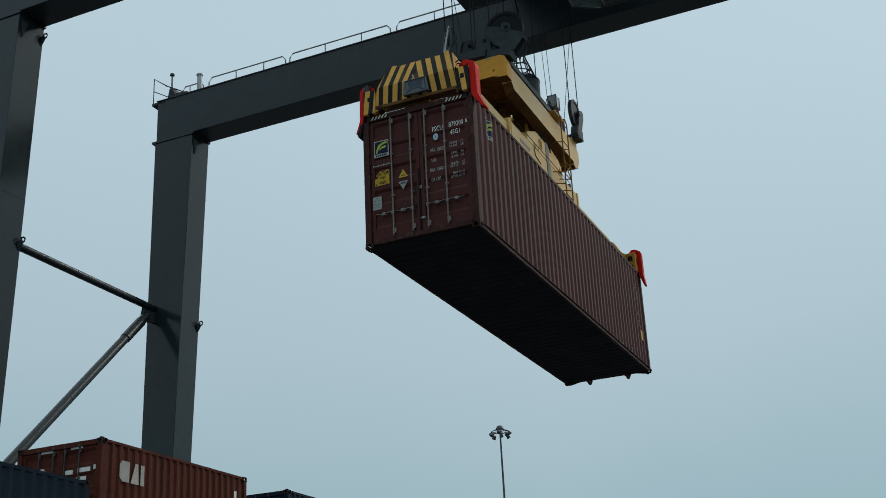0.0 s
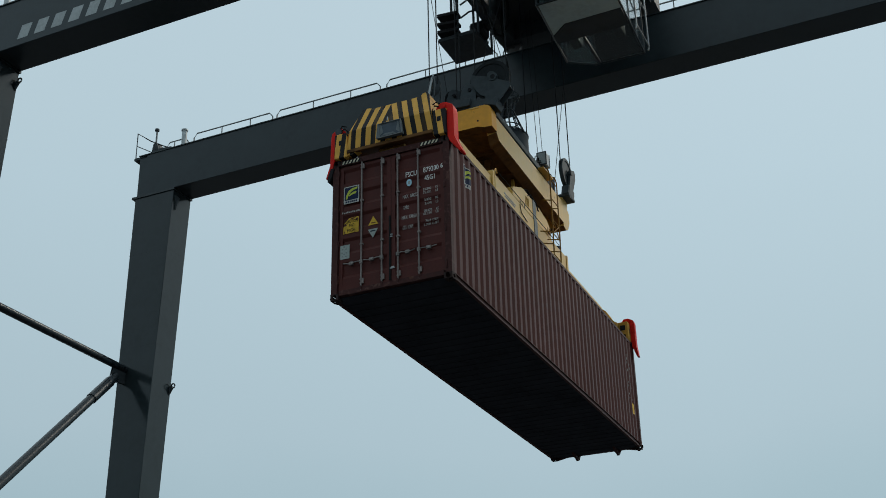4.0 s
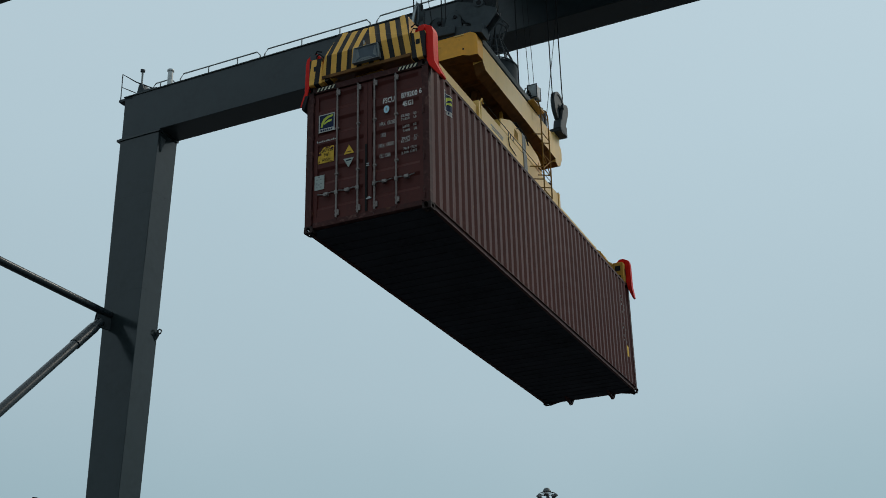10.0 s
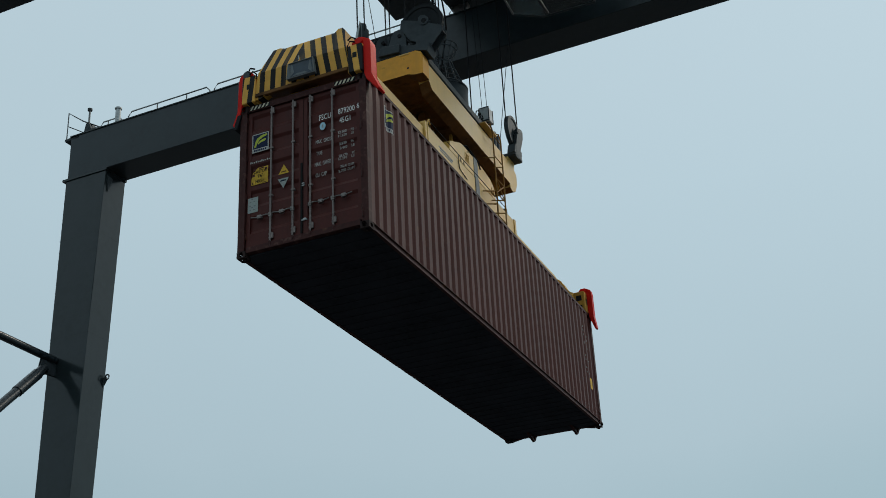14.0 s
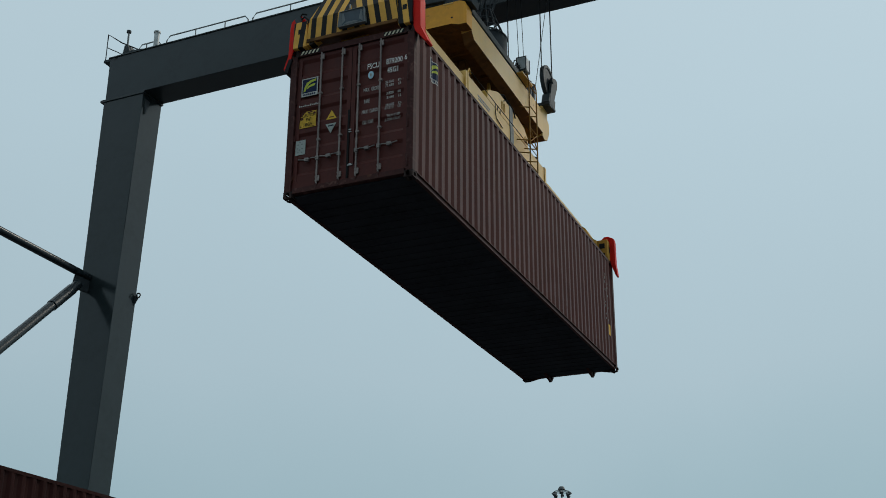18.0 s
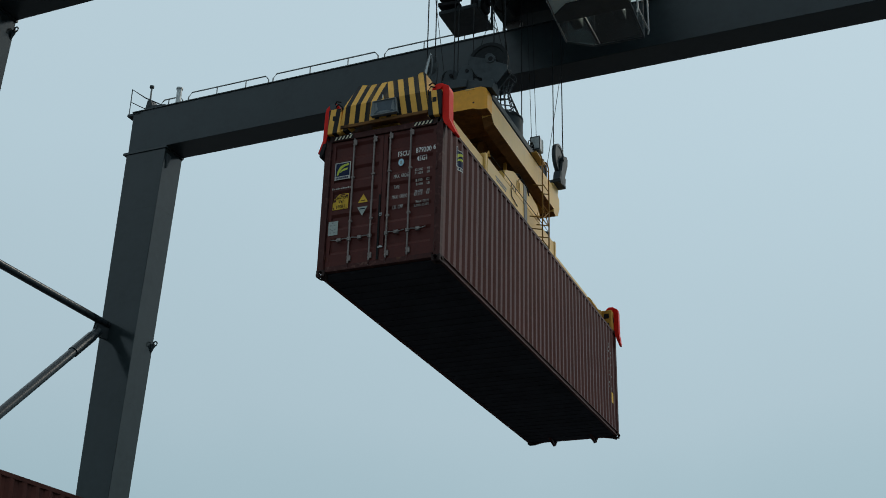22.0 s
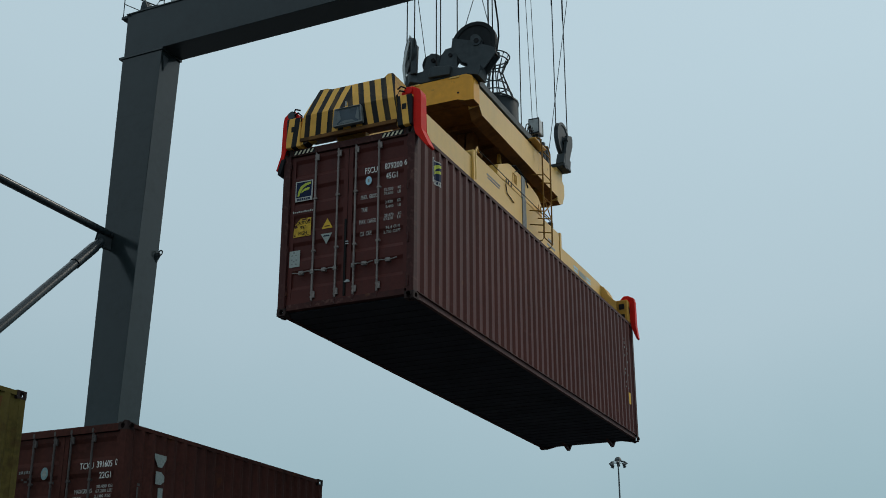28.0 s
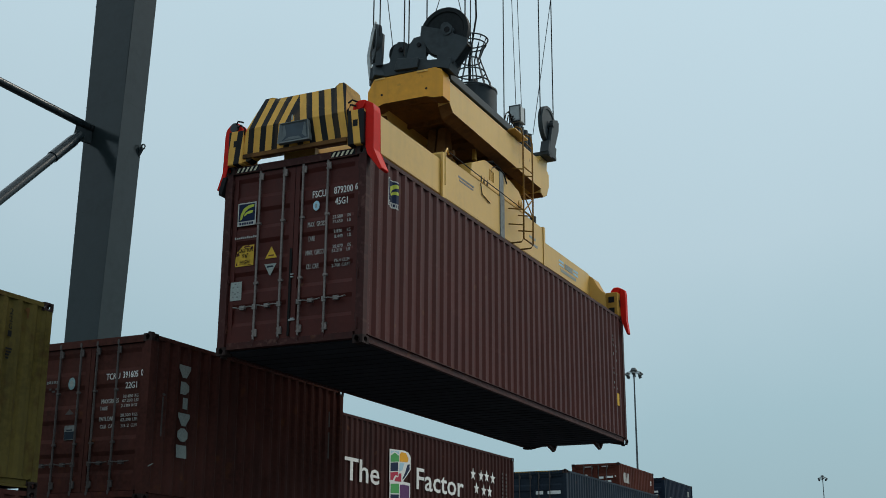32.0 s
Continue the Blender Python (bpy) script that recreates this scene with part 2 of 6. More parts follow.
M = {
    "maroon": shader("maroon_paint", (0.076, 0.0185, 0.0148), 0.45, vary=0.1, streak=0.35, rust=0.35, scuff=0.12, gloss=0.14),
    "maroon_worn": shader("worn_maroon_paint", (0.05, 0.0155, 0.0135), 0.55, vary=0.2, streak=0.3, rust=0.7, scuff=0.7, gloss=0.14),
    # Underseal black that also takes in the shade under the box.
    "maroon_dark": shader("shaded_underseal", (0.03, 0.032, 0.039), 0.8, vary=0.3, rust=0.0),
    "brown": shader("red_brown_paint", (0.076, 0.0265, 0.0205), 0.6, vary=0.25, streak=0.6, rust=0.8, gloss=0.05),
    "rust_red": shader("faded_red_paint", (0.09, 0.023, 0.0145), 0.6, vary=0.25, streak=0.5, rust=0.6),
    "plum": shader("plum_brown_paint", (0.041, 0.0115, 0.0093), 0.6, vary=0.2, streak=0.5, rust=0.5),
    "navy": shader("navy_paint", (0.012, 0.02, 0.036), 0.5, vary=0.2, streak=0.4, rust=0.3),
    "slate": shader("slate_blue_paint", (0.022, 0.032, 0.046), 0.5, vary=0.2, streak=0.4, rust=0.3),
    "mustard": shader("mustard_paint", (0.115, 0.084, 0.023), 0.6, vary=0.3, streak=0.7, rust=1.3, rust_col=(0.07, 0.03, 0.012)),
    "zinc": shader("galvanised_steel", (0.32, 0.33, 0.33), 0.45, 0.6, vary=0.2, grain=30),
    "steel_worn": shader("worn_steel", (0.2, 0.18, 0.17), 0.5, 0.5, vary=0.3, grain=30, rust=0.5),
    "casting": shader("dark_cast_steel", (0.04, 0.026, 0.024), 0.65, 0.1, vary=0.35, rust=0.5),
    "gasket": shader("black_rubber", (0.012, 0.012, 0.012), 0.7, vary=0.2),
    "crane": shader("crane_grey_paint", (0.022, 0.031, 0.034), 0.14, gloss=0.34, vary=0.1, grain=6, streak=0.15, bump=0.004),
    "girder": shader("girder_grey_paint", (0.024, 0.034, 0.039), 0.3, gloss=0.3, vary=0.14, grain=6, streak=0.2, bump=0.006),
    "crane_satin": shader("crane_satin_paint", (0.019, 0.027, 0.032), 0.26, gloss=0.28, vary=0.1, grain=6, streak=0.1, bump=0.01),
    "crane_dark": shader("dark_machine_paint", (0.05, 0.06, 0.066), 0.5, vary=0.2, grain=9, gloss=0.12),
    "sheave": shader("greasy_sheave_steel", (0.017, 0.02, 0.022), 0.55, vary=0.2, grain=12, gloss=0.1),
    "crane_line": shader("girder_lettering", (0.42, 0.44, 0.44), 0.5, vary=0.15),
    "yellow": shader("spreader_yellow", (0.68, 0.415, 0.105), 0.4, vary=0.045, grain=8, streak=0.16, rust=0.15, gloss=0.45, rust_col=(0.2, 0.1, 0.03)),
    "yellow_deep": shader("headblock_yellow", (0.78, 0.345, 0.024), 0.45, vary=0.08, grain=8, streak=0.35, rust=0.5, gloss=0.35, rust_col=(0.16, 0.08, 0.02)),
    "yellow_old": shader("aged_yellow_paint", (0.42, 0.23, 0.045), 0.55, vary=0.25, streak=0.3, rust=0.6, rust_col=(0.1, 0.05, 0.02)),
    "yellow_rust": shader("rusty_yellow_paint", (0.24, 0.125, 0.03), 0.6, vary=0.3, grain=20, rust=0.9, rust_col=(0.07, 0.03, 0.012)),
    # Dark brown of inner and downward faces; on the end beams it holds shade.
    "dark_brown": shader("dark_brown_paint", (0.135, 0.062, 0.021), 0.6, vary=0.35, grain=8, streak=0.4, rust=0.8, rust_col=(0.03, 0.018, 0.01)),
    "hazard": shader("hazard_paint", (0.72, 0.38, 0.075), 0.45, vary=0.09, grain=9, streak=0.25, rust=0.2, stripes=(-1.219, 0.26, 0.12, 3.43, 3.93, 0.213, (0.012, 0.012, 0.014)), gloss=0.12),
    "red": shader("flipper_red", (0.66, 0.016, 0.01), 0.45, vary=0.12, streak=0.2, gloss=0.1),
    "white": shader("white_paint", (0.75, 0.75, 0.73), 0.5, vary=0.08),
    "grey_label": shader("grey_plate", (0.3, 0.33, 0.31), 0.5, vary=0.2, grain=40),
    "label_yellow": shader("label_yellow", (0.58, 0.35, 0.045), 0.5, vary=0.2),
    "label_navy": shader("label_navy", (0.012, 0.02, 0.055), 0.4, vary=0.1),
    "label_lime": shader("label_lime", (0.44, 0.48, 0.07), 0.45, vary=0.15),
    "label_blue": shader("label_pale_blue", (0.38, 0.58, 0.68), 0.5, vary=0.1),
    "label_green": shader("label_green", (0.08, 0.33, 0.10), 0.5, vary=0.1),
    "label_orange": shader("label_orange", (0.75, 0.36, 0.03), 0.5, vary=0.1),
    "label_red": shader("label_red", (0.42, 0.04, 0.07), 0.5, vary=0.1),
    "faded_teal": shader("faded_teal_paint", (0.22, 0.33, 0.34), 0.6, vary=0.3, grain=30),
    "faded_name": shader("faded_grey_paint", (0.19, 0.2, 0.195), 0.6, vary=0.35, grain=25, rust=0.3),
    "label_plum": shader("label_plum", (0.12, 0.05, 0.14), 0.5, vary=0.2),
    "black": shader("black_paint", (0.015, 0.015, 0.017), 0.5, vary=0.15),
    "rope": shader("greased_wire_rope", (0.026, 0.027, 0.029), 0.6, vary=0.2, grain=80, gloss=0.05),
    "bar_steel": shader("dull_locking_steel", (0.185, 0.152, 0.14), 0.45, 0.35, vary=0.3, grain=30, rust=0.6, rust_col=(0.09, 0.045, 0.03), gloss=0.3),
    # Bar grey darkened for shade on the stacked boxes; also used for faint marks.
    "bar_dimmed": shader("dimmed_bar_grey", (0.075, 0.062, 0.058), 0.5, vary=0.3, grain=30, rust=0.7, gloss=0.2),
    "cream": shader("cream_paint", (0.62, 0.57, 0.42), 0.5, vary=0.15, grain=30),
    "dull_white": shader("weathered_white_paint", (0.42, 0.41, 0.39), 0.6, vary=0.3, grain=40, rust=0.3),
    "lens": shader("dirty_reflector", (0.115, 0.13, 0.135), 0.5, gloss=0.2, vary=0.35, grain=10),
    "lamp_glass": shader("dark_lamp_glass", (0.035, 0.05, 0.066), 0.2, gloss=0.3, vary=0.4, grain=6),
    "lamp": shader("lamp_housing", (0.45, 0.47, 0.47), 0.4, 0.2, vary=0.15),
    "lit_pane": shader("lit_pane_paint", (0.5, 0.62, 0.62), 0.5, vary=0.12, grain=8),
    "lamp_dull": shader("dull_grey_housing", (0.2, 0.21, 0.21), 0.5, 0.1, vary=0.25, rust=0.3),
    "mast": shader("mast_steel", (0.09, 0.1, 0.105), 0.5, 0.3, vary=0.1),
    "tyre": shader("tyre_rubber", (0.018, 0.018, 0.018), 0.8, vary=0.2),
    "asphalt": shader("asphalt", (0.068, 0.072, 0.076), 0.85, vary=0.25, grain=3, bump=0.2),
    "glass": glass("cabin_glass", (0.62, 0.74, 0.75)),
    "glass_dark": glass("tinted_cabin_glass", (0.27, 0.31, 0.3)),
}


# ---- mesh helpers ----
def box(bm, x0, x1, y0, y1, z0, z1):
    v = [bm.verts.new((x, y, z)) for x in (x0, x1) for y in (y0, y1) for z in (z0, z1)]
    for f in ((0, 1, 3, 2), (4, 6, 7, 5), (0, 4, 5, 1), (2, 3, 7, 6), (0, 2, 6, 4), (1, 5, 7, 3)):
        bm.faces.new([v[i] for i in f])


def prism(bm, pts, plane, a, b):
    """Extrudes a polygon: plane 'xz' along y, 'yz' along x, 'xy' along z, from a to b."""
    def at(p, w):
        return {"xz": (p[0], w, p[1]), "yz": (w, p[0], p[1]), "xy": (p[0], p[1], w)}[plane]
    va, vb = [bm.verts.new(at(p, a)) for p in pts], [bm.verts.new(at(p, b)) for p in pts]
    bm.faces.new(va)
    bm.faces.new(vb[::-1])
    for i in range(len(pts)):
        j = (i + 1) % len(pts)
        bm.faces.new((va[i], vb[i], vb[j], va[j]))


def rod(bm, path, r, n=8, r2=None):
    """A round bar along a path of points; r2 tapers it."""
    path = [Vector(p) for p in path]
    rings = []
    for i, p in enumerate(path):
        d = (path[min(i + 1, len(path) - 1)] - path[max(i - 1, 0)]).normalized()
        side = d.cross(Vector((0, 0, 1)) if abs(d.z) < 0.9 else Vector((1, 0, 0))).normalized()
        up = side.cross(d)
        rr = r if r2 is None else r + (r2 - r) * i / (len(path) - 1)
        rings.append([bm.verts.new(p + (side * math.cos(a) + up * math.sin(a)) * rr) for a in (2 * math.pi * k / n for k in range(n))])
    for q, s in zip(rings, rings[1:]):
        for k in range(n):
            f = bm.faces.new((q[k], q[(k + 1) % n], s[(k + 1) % n], s[k]))
            f.smooth = True
    for ring in (rings[0][::-1], rings[-1]):
        bm.faces.new([bm.verts.new(v.co) for v in ring])


def disc(bm, c, axis, r, w, n=28, hub=0.0):
    """A wheel with its rim: a short drum of radius r and width w about an axis 'x' or 'y'."""
    prof = [(0.0, w * 0.5 + hub), (r * 0.22, w * 0.5 + hub), (r * 0.24, w * 0.3), (r * 0.8, w * 0.3), (r * 0.84, w * 0.5), (r, w * 0.5), (r, -w * 0.5), (r * 0.84, -w * 0.5), (r * 0.8, -w * 0.3), (r * 0.24, -w * 0.3), (r * 0.22, -w * 0.5 - hub), (0.0, -w * 0.5 - hub)]
    rings = []
    for rr, h in prof:
        if rr == 0:
            rings.append([bm.verts.new(_turned(c, axis, 0, 0, h))])
        else:
            rings.append([bm.verts.new(_turned(c, axis, rr * math.cos(2 * math.pi * k / n), rr * math.sin(2 * math.pi * k / n), h)) for k in range(n)])
    for q, s in zip(rings, rings[1:]):
        for k in range(n):
            j = (k + 1) % n
            if len(q) == 1:
                bm.faces.new((q[0], s[j], s[k]))
            elif len(s) == 1:
                bm.faces.new((q[k], q[j], s[0]))
            else:
                bm.faces.new((q[k], q[j], s[j], s[k]))


def _turned(c, axis, u, v, h):
    if axis == "x":
        return (c[0] + h, c[1] + u, c[2] + v)
    if axis == "y":
        return (c[0] + u, c[1] + h, c[2] + v)
    return (c[0] + u, c[1] + v, c[2] + h)


def part(name, bm, material, parent, label="", bevel=0.0, loc=None):
    if bevel:
        bmesh.ops.bevel(bm, geom=[e for e in bm.edges], offset=bevel, segments=1, affect="EDGES", clamp_overlap=True)
    bmesh.ops.recalc_face_normals(bm, faces=bm.faces)
    me = bpy.data.meshes.new(name)
    bm.to_mesh(me)
    bm.free()
    me.materials.append(M[material])
    ob = new(name, me)
    ob.parent = parent
    if loc:
        ob.location = loc
    if label:
        tagged(ob, label)
    return ob


def B():
    return bmesh.new()


def boxpart(name, dims, material, parent, label="", bevel=0.0):
    bm = B()
    box(bm, *dims)
    return part(name, bm, material, parent, label, bevel)


def thing(name, label, category, group="", at=(0, 0, 0)):
    ob = new(name)
    ob.location = at
    ob.empty_display_size = 0.3
    return tagged(ob, label, category, group)


def lettering(name, words, width, height, place, facing, material, parent, follow=None, thick=0.0025, bold=0.0):
    """Raised lettering in Blender's own font, fitted to a width and height; place is its lower left corner.
    facing 'front' looks towards -y, 'side' towards +x. follow(u, w) gives the depth of the sheet behind."""
    cu = bpy.data.curves.new(name, "FONT")
    cu.body, cu.resolution_u, cu.extrude = words, 2, thick
    cu.offset = bold
    tmp = bpy.data.objects.new(name, cu)
    me = bpy.data.meshes.new_from_object(tmp)
    bpy.data.objects.remove(tmp)
    bpy.data.curves.remove(cu)
    co = np.empty(len(me.vertices) * 3)
    me.vertices.foreach_get("co", co)
    co = co.reshape(-1, 3)
    lo, hi = co.min(0), co.max(0)
    u = (co[:, 0] - lo[0]) / (hi[0] - lo[0]) * width
    w = (co[:, 1] - lo[1]) / (hi[1] - lo[1]) * height
    h = co[:, 2]
    along = place[0] if facing == "front" else place[1]
    dep = np.array([follow(along + a, place[2] + b) for a, b in zip(u, w)]) if follow else 0
    if facing == "front":
        new_co = np.stack([place[0] + u, place[1] - h + dep, place[2] + w], 1)
    else:
        new_co = np.stack([place[0] + h - dep, place[1] + u, place[2] + w], 1)
    me.vertices.foreach_set("co", new_co.ravel())
    me.materials.clear()
    me.materials.append(M[material])
    ob = new(name, me)
    ob.parent = parent
    return ob


def words_row(name, words, width, height, place, facing, material, parent, follow=None):
    """A line of lettering, each word an object of its own."""
    total, done = len(words), 0
    for word in words.split(" "):
        if word:
            wide, start = width * len(word) / total, place[0] + width * done / total
            flat = min(follow(start + wide * a, place[2] + height * b) for a in (0, 0.5, 1) for b in (0, 0.25, 0.5, 0.75, 1)) if follow else 0
            lettering(name, word, wide, height, (start, place[1] + flat, place[2]), facing, material, parent)
        done += len(word) + 1


def plate(name, pts, facing, depth, material, parent, label="", thick=0.004):
    """A flat sign or painted shape: pts are (across, up) on the front (plane y=depth) or the side (plane x=depth)."""
    bm = B()
    if facing == "front":
        prism(bm, pts, "xz", depth - thick, depth)
    else:
        prism(bm, pts, "yz", depth, depth + thick)
    return part(name, bm, material, parent, label)


# ---- the ground ----
gb = B()
box(gb, -2500, 2500, -2500, 2500, -0.3, 0.0)
ground = part("ground", gb, "asphalt", None)
tagged(ground, "dark grey asphalt of the container yard", "ground", kind="structure")


# ---- shipping containers: local x -2.438..0, y 0 (doors)..length, z up from the bottom castings ----
WID = 2.438
RIB = 0.278


def rib_depth(y, y0):
    """Depth of the side sheet's trapezoid ribs at y."""
    s = ((y - y0) % RIB) / RIB
    if s < 0.26:
        return 0.0
    if s < 0.5:
        return 0.036 * (s - 0.26) / 0.24
    if s < 0.76:
        return 0.036
    return 0.036 * (1 - (s - 0.76) / 0.24)


def ribs(a, b):
    """Break points of the ribs between a and b, with their depths."""
    out, y = [], a
    while y < b - 0.02:
        for s, dpt in ((0.0, 0.0), (0.26, 0.0), (0.5, 0.036), (0.76, 0.036)):
            if y + s * RIB < b - 0.005:
                out.append((y + s * RIB, dpt))
        y += RIB
    out.append((b, 0.0))
    return out


def sheet(bm, pts, put):
    """A ribbed sheet with thickness: pts (along, depth), put(along, depth, end) gives the place."""
    back = 0.05
    rows = []
    for e in (0, 1):
        rows.append([bm.verts.new(put(a, dp, e)) for a, dp in pts])
    lo, hi = [[bm.verts.new(put(a, back, e)) for a in (pts[0][0], pts[-1][0])] for e in (0, 1)]
    for i in range(len(pts) - 1):
        bm.faces.new((rows[0][i], rows[0][i + 1], rows[1][i + 1], rows[1][i]))
    bm.faces.new((lo[0], hi[0], hi[1], lo[1]))
    bm.faces.new((rows[0][0], rows[1][0], hi[0], lo[0]))
    bm.faces.new((rows[0][-1], lo[1], hi[1], rows[1][-1]))


def holed_face(bm, o, u, v, a, b, ru, rv):
    """A rectangular face at o with sides u*a, v*b and an eight-sided hole with walls."""
    o, u, v = Vector(o), Vector(u), Vector(v)
    nrm = u.cross(v)
    mid = o + u * a / 2 + v * b / 2
    outer = [o, o + u * a / 2, o + u * a, o + u * a + v * b / 2, o + u * a + v * b, o + u * a / 2 + v * b, o + v * b, o + v * b / 2]
    inner = []
    for k in range(8):
        ang = -3 * math.pi / 4 + k * math.pi / 4
        inner.append(mid + u * ru * math.cos(ang) * 1.15 + v * rv * math.sin(ang) * 1.15)
    vo, vi = [bm.verts.new(p) for p in outer], [bm.verts.new(p) for p in inner]
    vd = [bm.verts.new(p - nrm * 0.03) for p in inner]
    for k in range(8):
        j = (k + 1) % 8
        bm.faces.new((vo[k], vo[j], vi[j], vi[k]))
        bm.faces.new((vi[k], vi[j], vd[j], vd[k]))


def casting_mesh(sx, sy, sz):
    """Corner casting whose outer faces look to sx, sy, sz; its outer corner is the origin."""
    bm = B()
    X, Y, Z = 0.162, 0.178, 0.118
    dx, dy, dz = -sx, -sy, -sz
    holed_face(bm, (0, 0, 0), (dx, 0, 0), (0, 0, dz), X, Z, 0.034, 0.042)
    holed_face(bm, (0, 0, 0), (0, dy, 0), (0, 0, dz), Y, Z, 0.042, 0.034)
    holed_face(bm, (0, 0, 0), (dx, 0, 0), (0, dy, 0), X, Y, 0.034, 0.06)
    t = 0.03
    box(bm, min(dx * t, dx * X), max(dx * t, dx * X), min(dy * Y, dy * (Y - 0.02)), max(dy * Y, dy * (Y - 0.02)), min(0, dz * Z), max(0, dz * Z))
    box(bm, min(dx * X, dx * (X - 0.02)), max(dx * X, dx * (X - 0.02)), min(dy * t, dy * Y), max(dy * t, dy * Y), min(0, dz * Z), max(0, dz * Z))
    box(bm, min(dx * t, dx * X), max(dx * t, dx * X), min(dy * t, dy * Y), max(dy * t, dy * Y), min(dz * (Z - 0.02), dz * Z), max(dz * (Z - 0.02), dz * Z))
    return bm


def door_profile(z, z0, z1, count):
    """Depth of the door sheet's level ribs at height z."""
    pitch = (z1 - z0) / count
    s = ((z - z0) % pitch) / pitch
    if s < 0.3 or s >= 0.98:
        return 0.0
    if s < 0.42:
        return 0.03 * (s - 0.3) / 0.12
    if s < 0.86:
        return 0.03
    return 0.03 * (1 - (s - 0.86) / 0.12)


CAST = {}


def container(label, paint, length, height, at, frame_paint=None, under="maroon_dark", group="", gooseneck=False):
    c = thing("shipping_container", label, "container", group, at)
    fp = frame_paint or paint
    L, H = length, height
    # corner castings
    for sx in (1, -1):
        for sy in (-1, 1):
            for sz in (-1, 1):
                key = (sx, sy, sz)
                loc = (0 if sx > 0 else -WID, 0 if sy < 0 else L, 0 if sz < 0 else H)
                if key not in CAST:
                    ob = part("corner_casting", casting_mesh(*key), "casting", c, loc=loc)
                    CAST[key] = ob.data
                else:
                    ob = new("corner_casting", CAST[key])
                    ob.parent, ob.location = c, loc
    # posts, rails, header and sill
    for x0, x1 in ((-0.13, -0.006), (-WID + 0.006, -WID + 0.13)):
        boxpart("corner_post", (x0, x1, 0.006, 0.12, 0.118, H - 0.118), fp, c)
        boxpart("corner_post", (x0, x1, L - 0.12, L - 0.006, 0.118, H - 0.118), fp, c)
    for s in (0, 1):
        x0 = -0.075 if s == 0 else -WID + 0.012
        xi, k = (x0, 1) if s == 0 else (x0 + 0.063, -1)
        bm = B()
        prism(bm, [(xi + k * a, b) for a, b in ((0, 0.03), (0.063, 0.03), (0.063, 0.05), (0.034, 0.06), (0.034, 0.132), (0.063, 0.14), (0.063, 0.15), (0, 0.15))], "xz", 0.178, L - 0.178)
        part("bottom_rail", bm, fp, c)
        boxpart("top_rail", (x0, x0 + 0.063, 0.178, L - 0.178, H - 0.075, H - 0.012), fp, c)
    boxpart("door_header", (-WID + 0.165, -0.165, 0.012, 0.11, H - 0.125, H - 0.012), fp, c)
    boxpart("door_sill", (-WID + 0.165, -0.165, 0.012, 0.12, 0.075, 0.17), fp, c)
    boxpart("front_header", (-WID + 0.165, -0.165, L - 0.11, L - 0.012, H - 0.11, H - 0.012), fp, c)
    boxpart("front_sill", (-WID + 0.165, -0.165, L - 0.11, L - 0.012, 0.05, 0.17), fp, c)
    # ribbed side sheets
    pts = ribs(0.121, L - 0.121)
    bm = B()
    sheet(bm, pts, lambda a, dp, e: (-0.014 - dp, a, 0.1505 if e == 0 else H - 0.0755))
    part("side_panel", bm, paint, c)
    bm = B()
    sheet(bm, pts, lambda a, dp, e: (-WID + 0.014 + dp, a, 0.1655 if e == 0 else H - 0.0755))
    part("side_panel", bm, paint, c)
    bm = B()
    sheet(bm, ribs(-WID + 0.131, -0.131), lambda a, dp, e: (a, L - 0.03 - dp, 0.1705 if e == 0 else H - 0.1105))
    part("end_panel", bm, paint, c)
    bm = B()
    sheet(bm, ribs(0.12, L - 0.12), lambda a, dp, e: (-0.076 if e == 0 else -WID + 0.076, a, H - 0.022 - dp * 0.6))
    part("roof_panel", bm, paint, c)
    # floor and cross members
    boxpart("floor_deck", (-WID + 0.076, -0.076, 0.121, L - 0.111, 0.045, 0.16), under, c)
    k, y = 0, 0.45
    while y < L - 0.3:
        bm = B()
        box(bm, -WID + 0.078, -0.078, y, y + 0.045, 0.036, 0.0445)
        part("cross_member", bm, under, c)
        y += 0.305 if L > 7 else 0.5
    if gooseneck:
        for x in (-0.64, -WID + 0.70):
            bm = B()
            prism(bm, [(L - 0.012, 0.05), (L - 0.012, -0.05), (L - 0.06, -0.085), (L - 0.38, 0.0), (L - 0.5, 0.05)], "yz", x - 0.03, x + 0.03)
            part("tunnel_rail", bm, fp, c)
            bm = B()
            prism(bm, [(x - 0.12, 0.05), (x - 0.02, -0.06), (x + 0.03, -0.06), (x + 0.075, 0.05)], "xz", L - 0.1, L - 0.014)
            part("sill_gusset", bm, fp, c)
        for xa, xb in ((-0.178, -0.42), (-WID + 0.178, -WID + 0.42)):
            bm = B()
            prism(bm, [(xa, 0.004), (xb, 0.05), (xa, 0.06)], "xz", L - 0.1, L - 0.014)
            part("sill_gusset", bm, fp, c)
    # doors
    z0, z1 = 0.18, H - 0.135
    ribn = 5 if H > 2.7 else 4
    for side in (0, 1):
        x0, x1 = ((-WID + 0.14, -WID / 2 - 0.006), (-WID / 2 + 0.006, -0.14))[side]
        bm = B()
        a0, a1, zz0, zz1 = x0 + 0.075, x1 - 0.075, z0 + 0.09, z1 - 0.06
        pitch = (zz1 - zz0) / ribn
        prof = [(zz0, 0.0)]
        for i in range(ribn):
            q = zz0 + i * pitch
            prof += [(q + 0.3 * pitch, 0.0), (q + 0.42 * pitch, 0.03), (q + 0.86 * pitch, 0.03), (q + 0.98 * pitch, 0.0)]
        prof.append((zz1, 0.0))
        sheet(bm, prof, lambda a, dp, e: (a0 if e == 0 else a1, 0.055 + dp, a))
        door = part("door", bm, paint, c)
        bm = B()
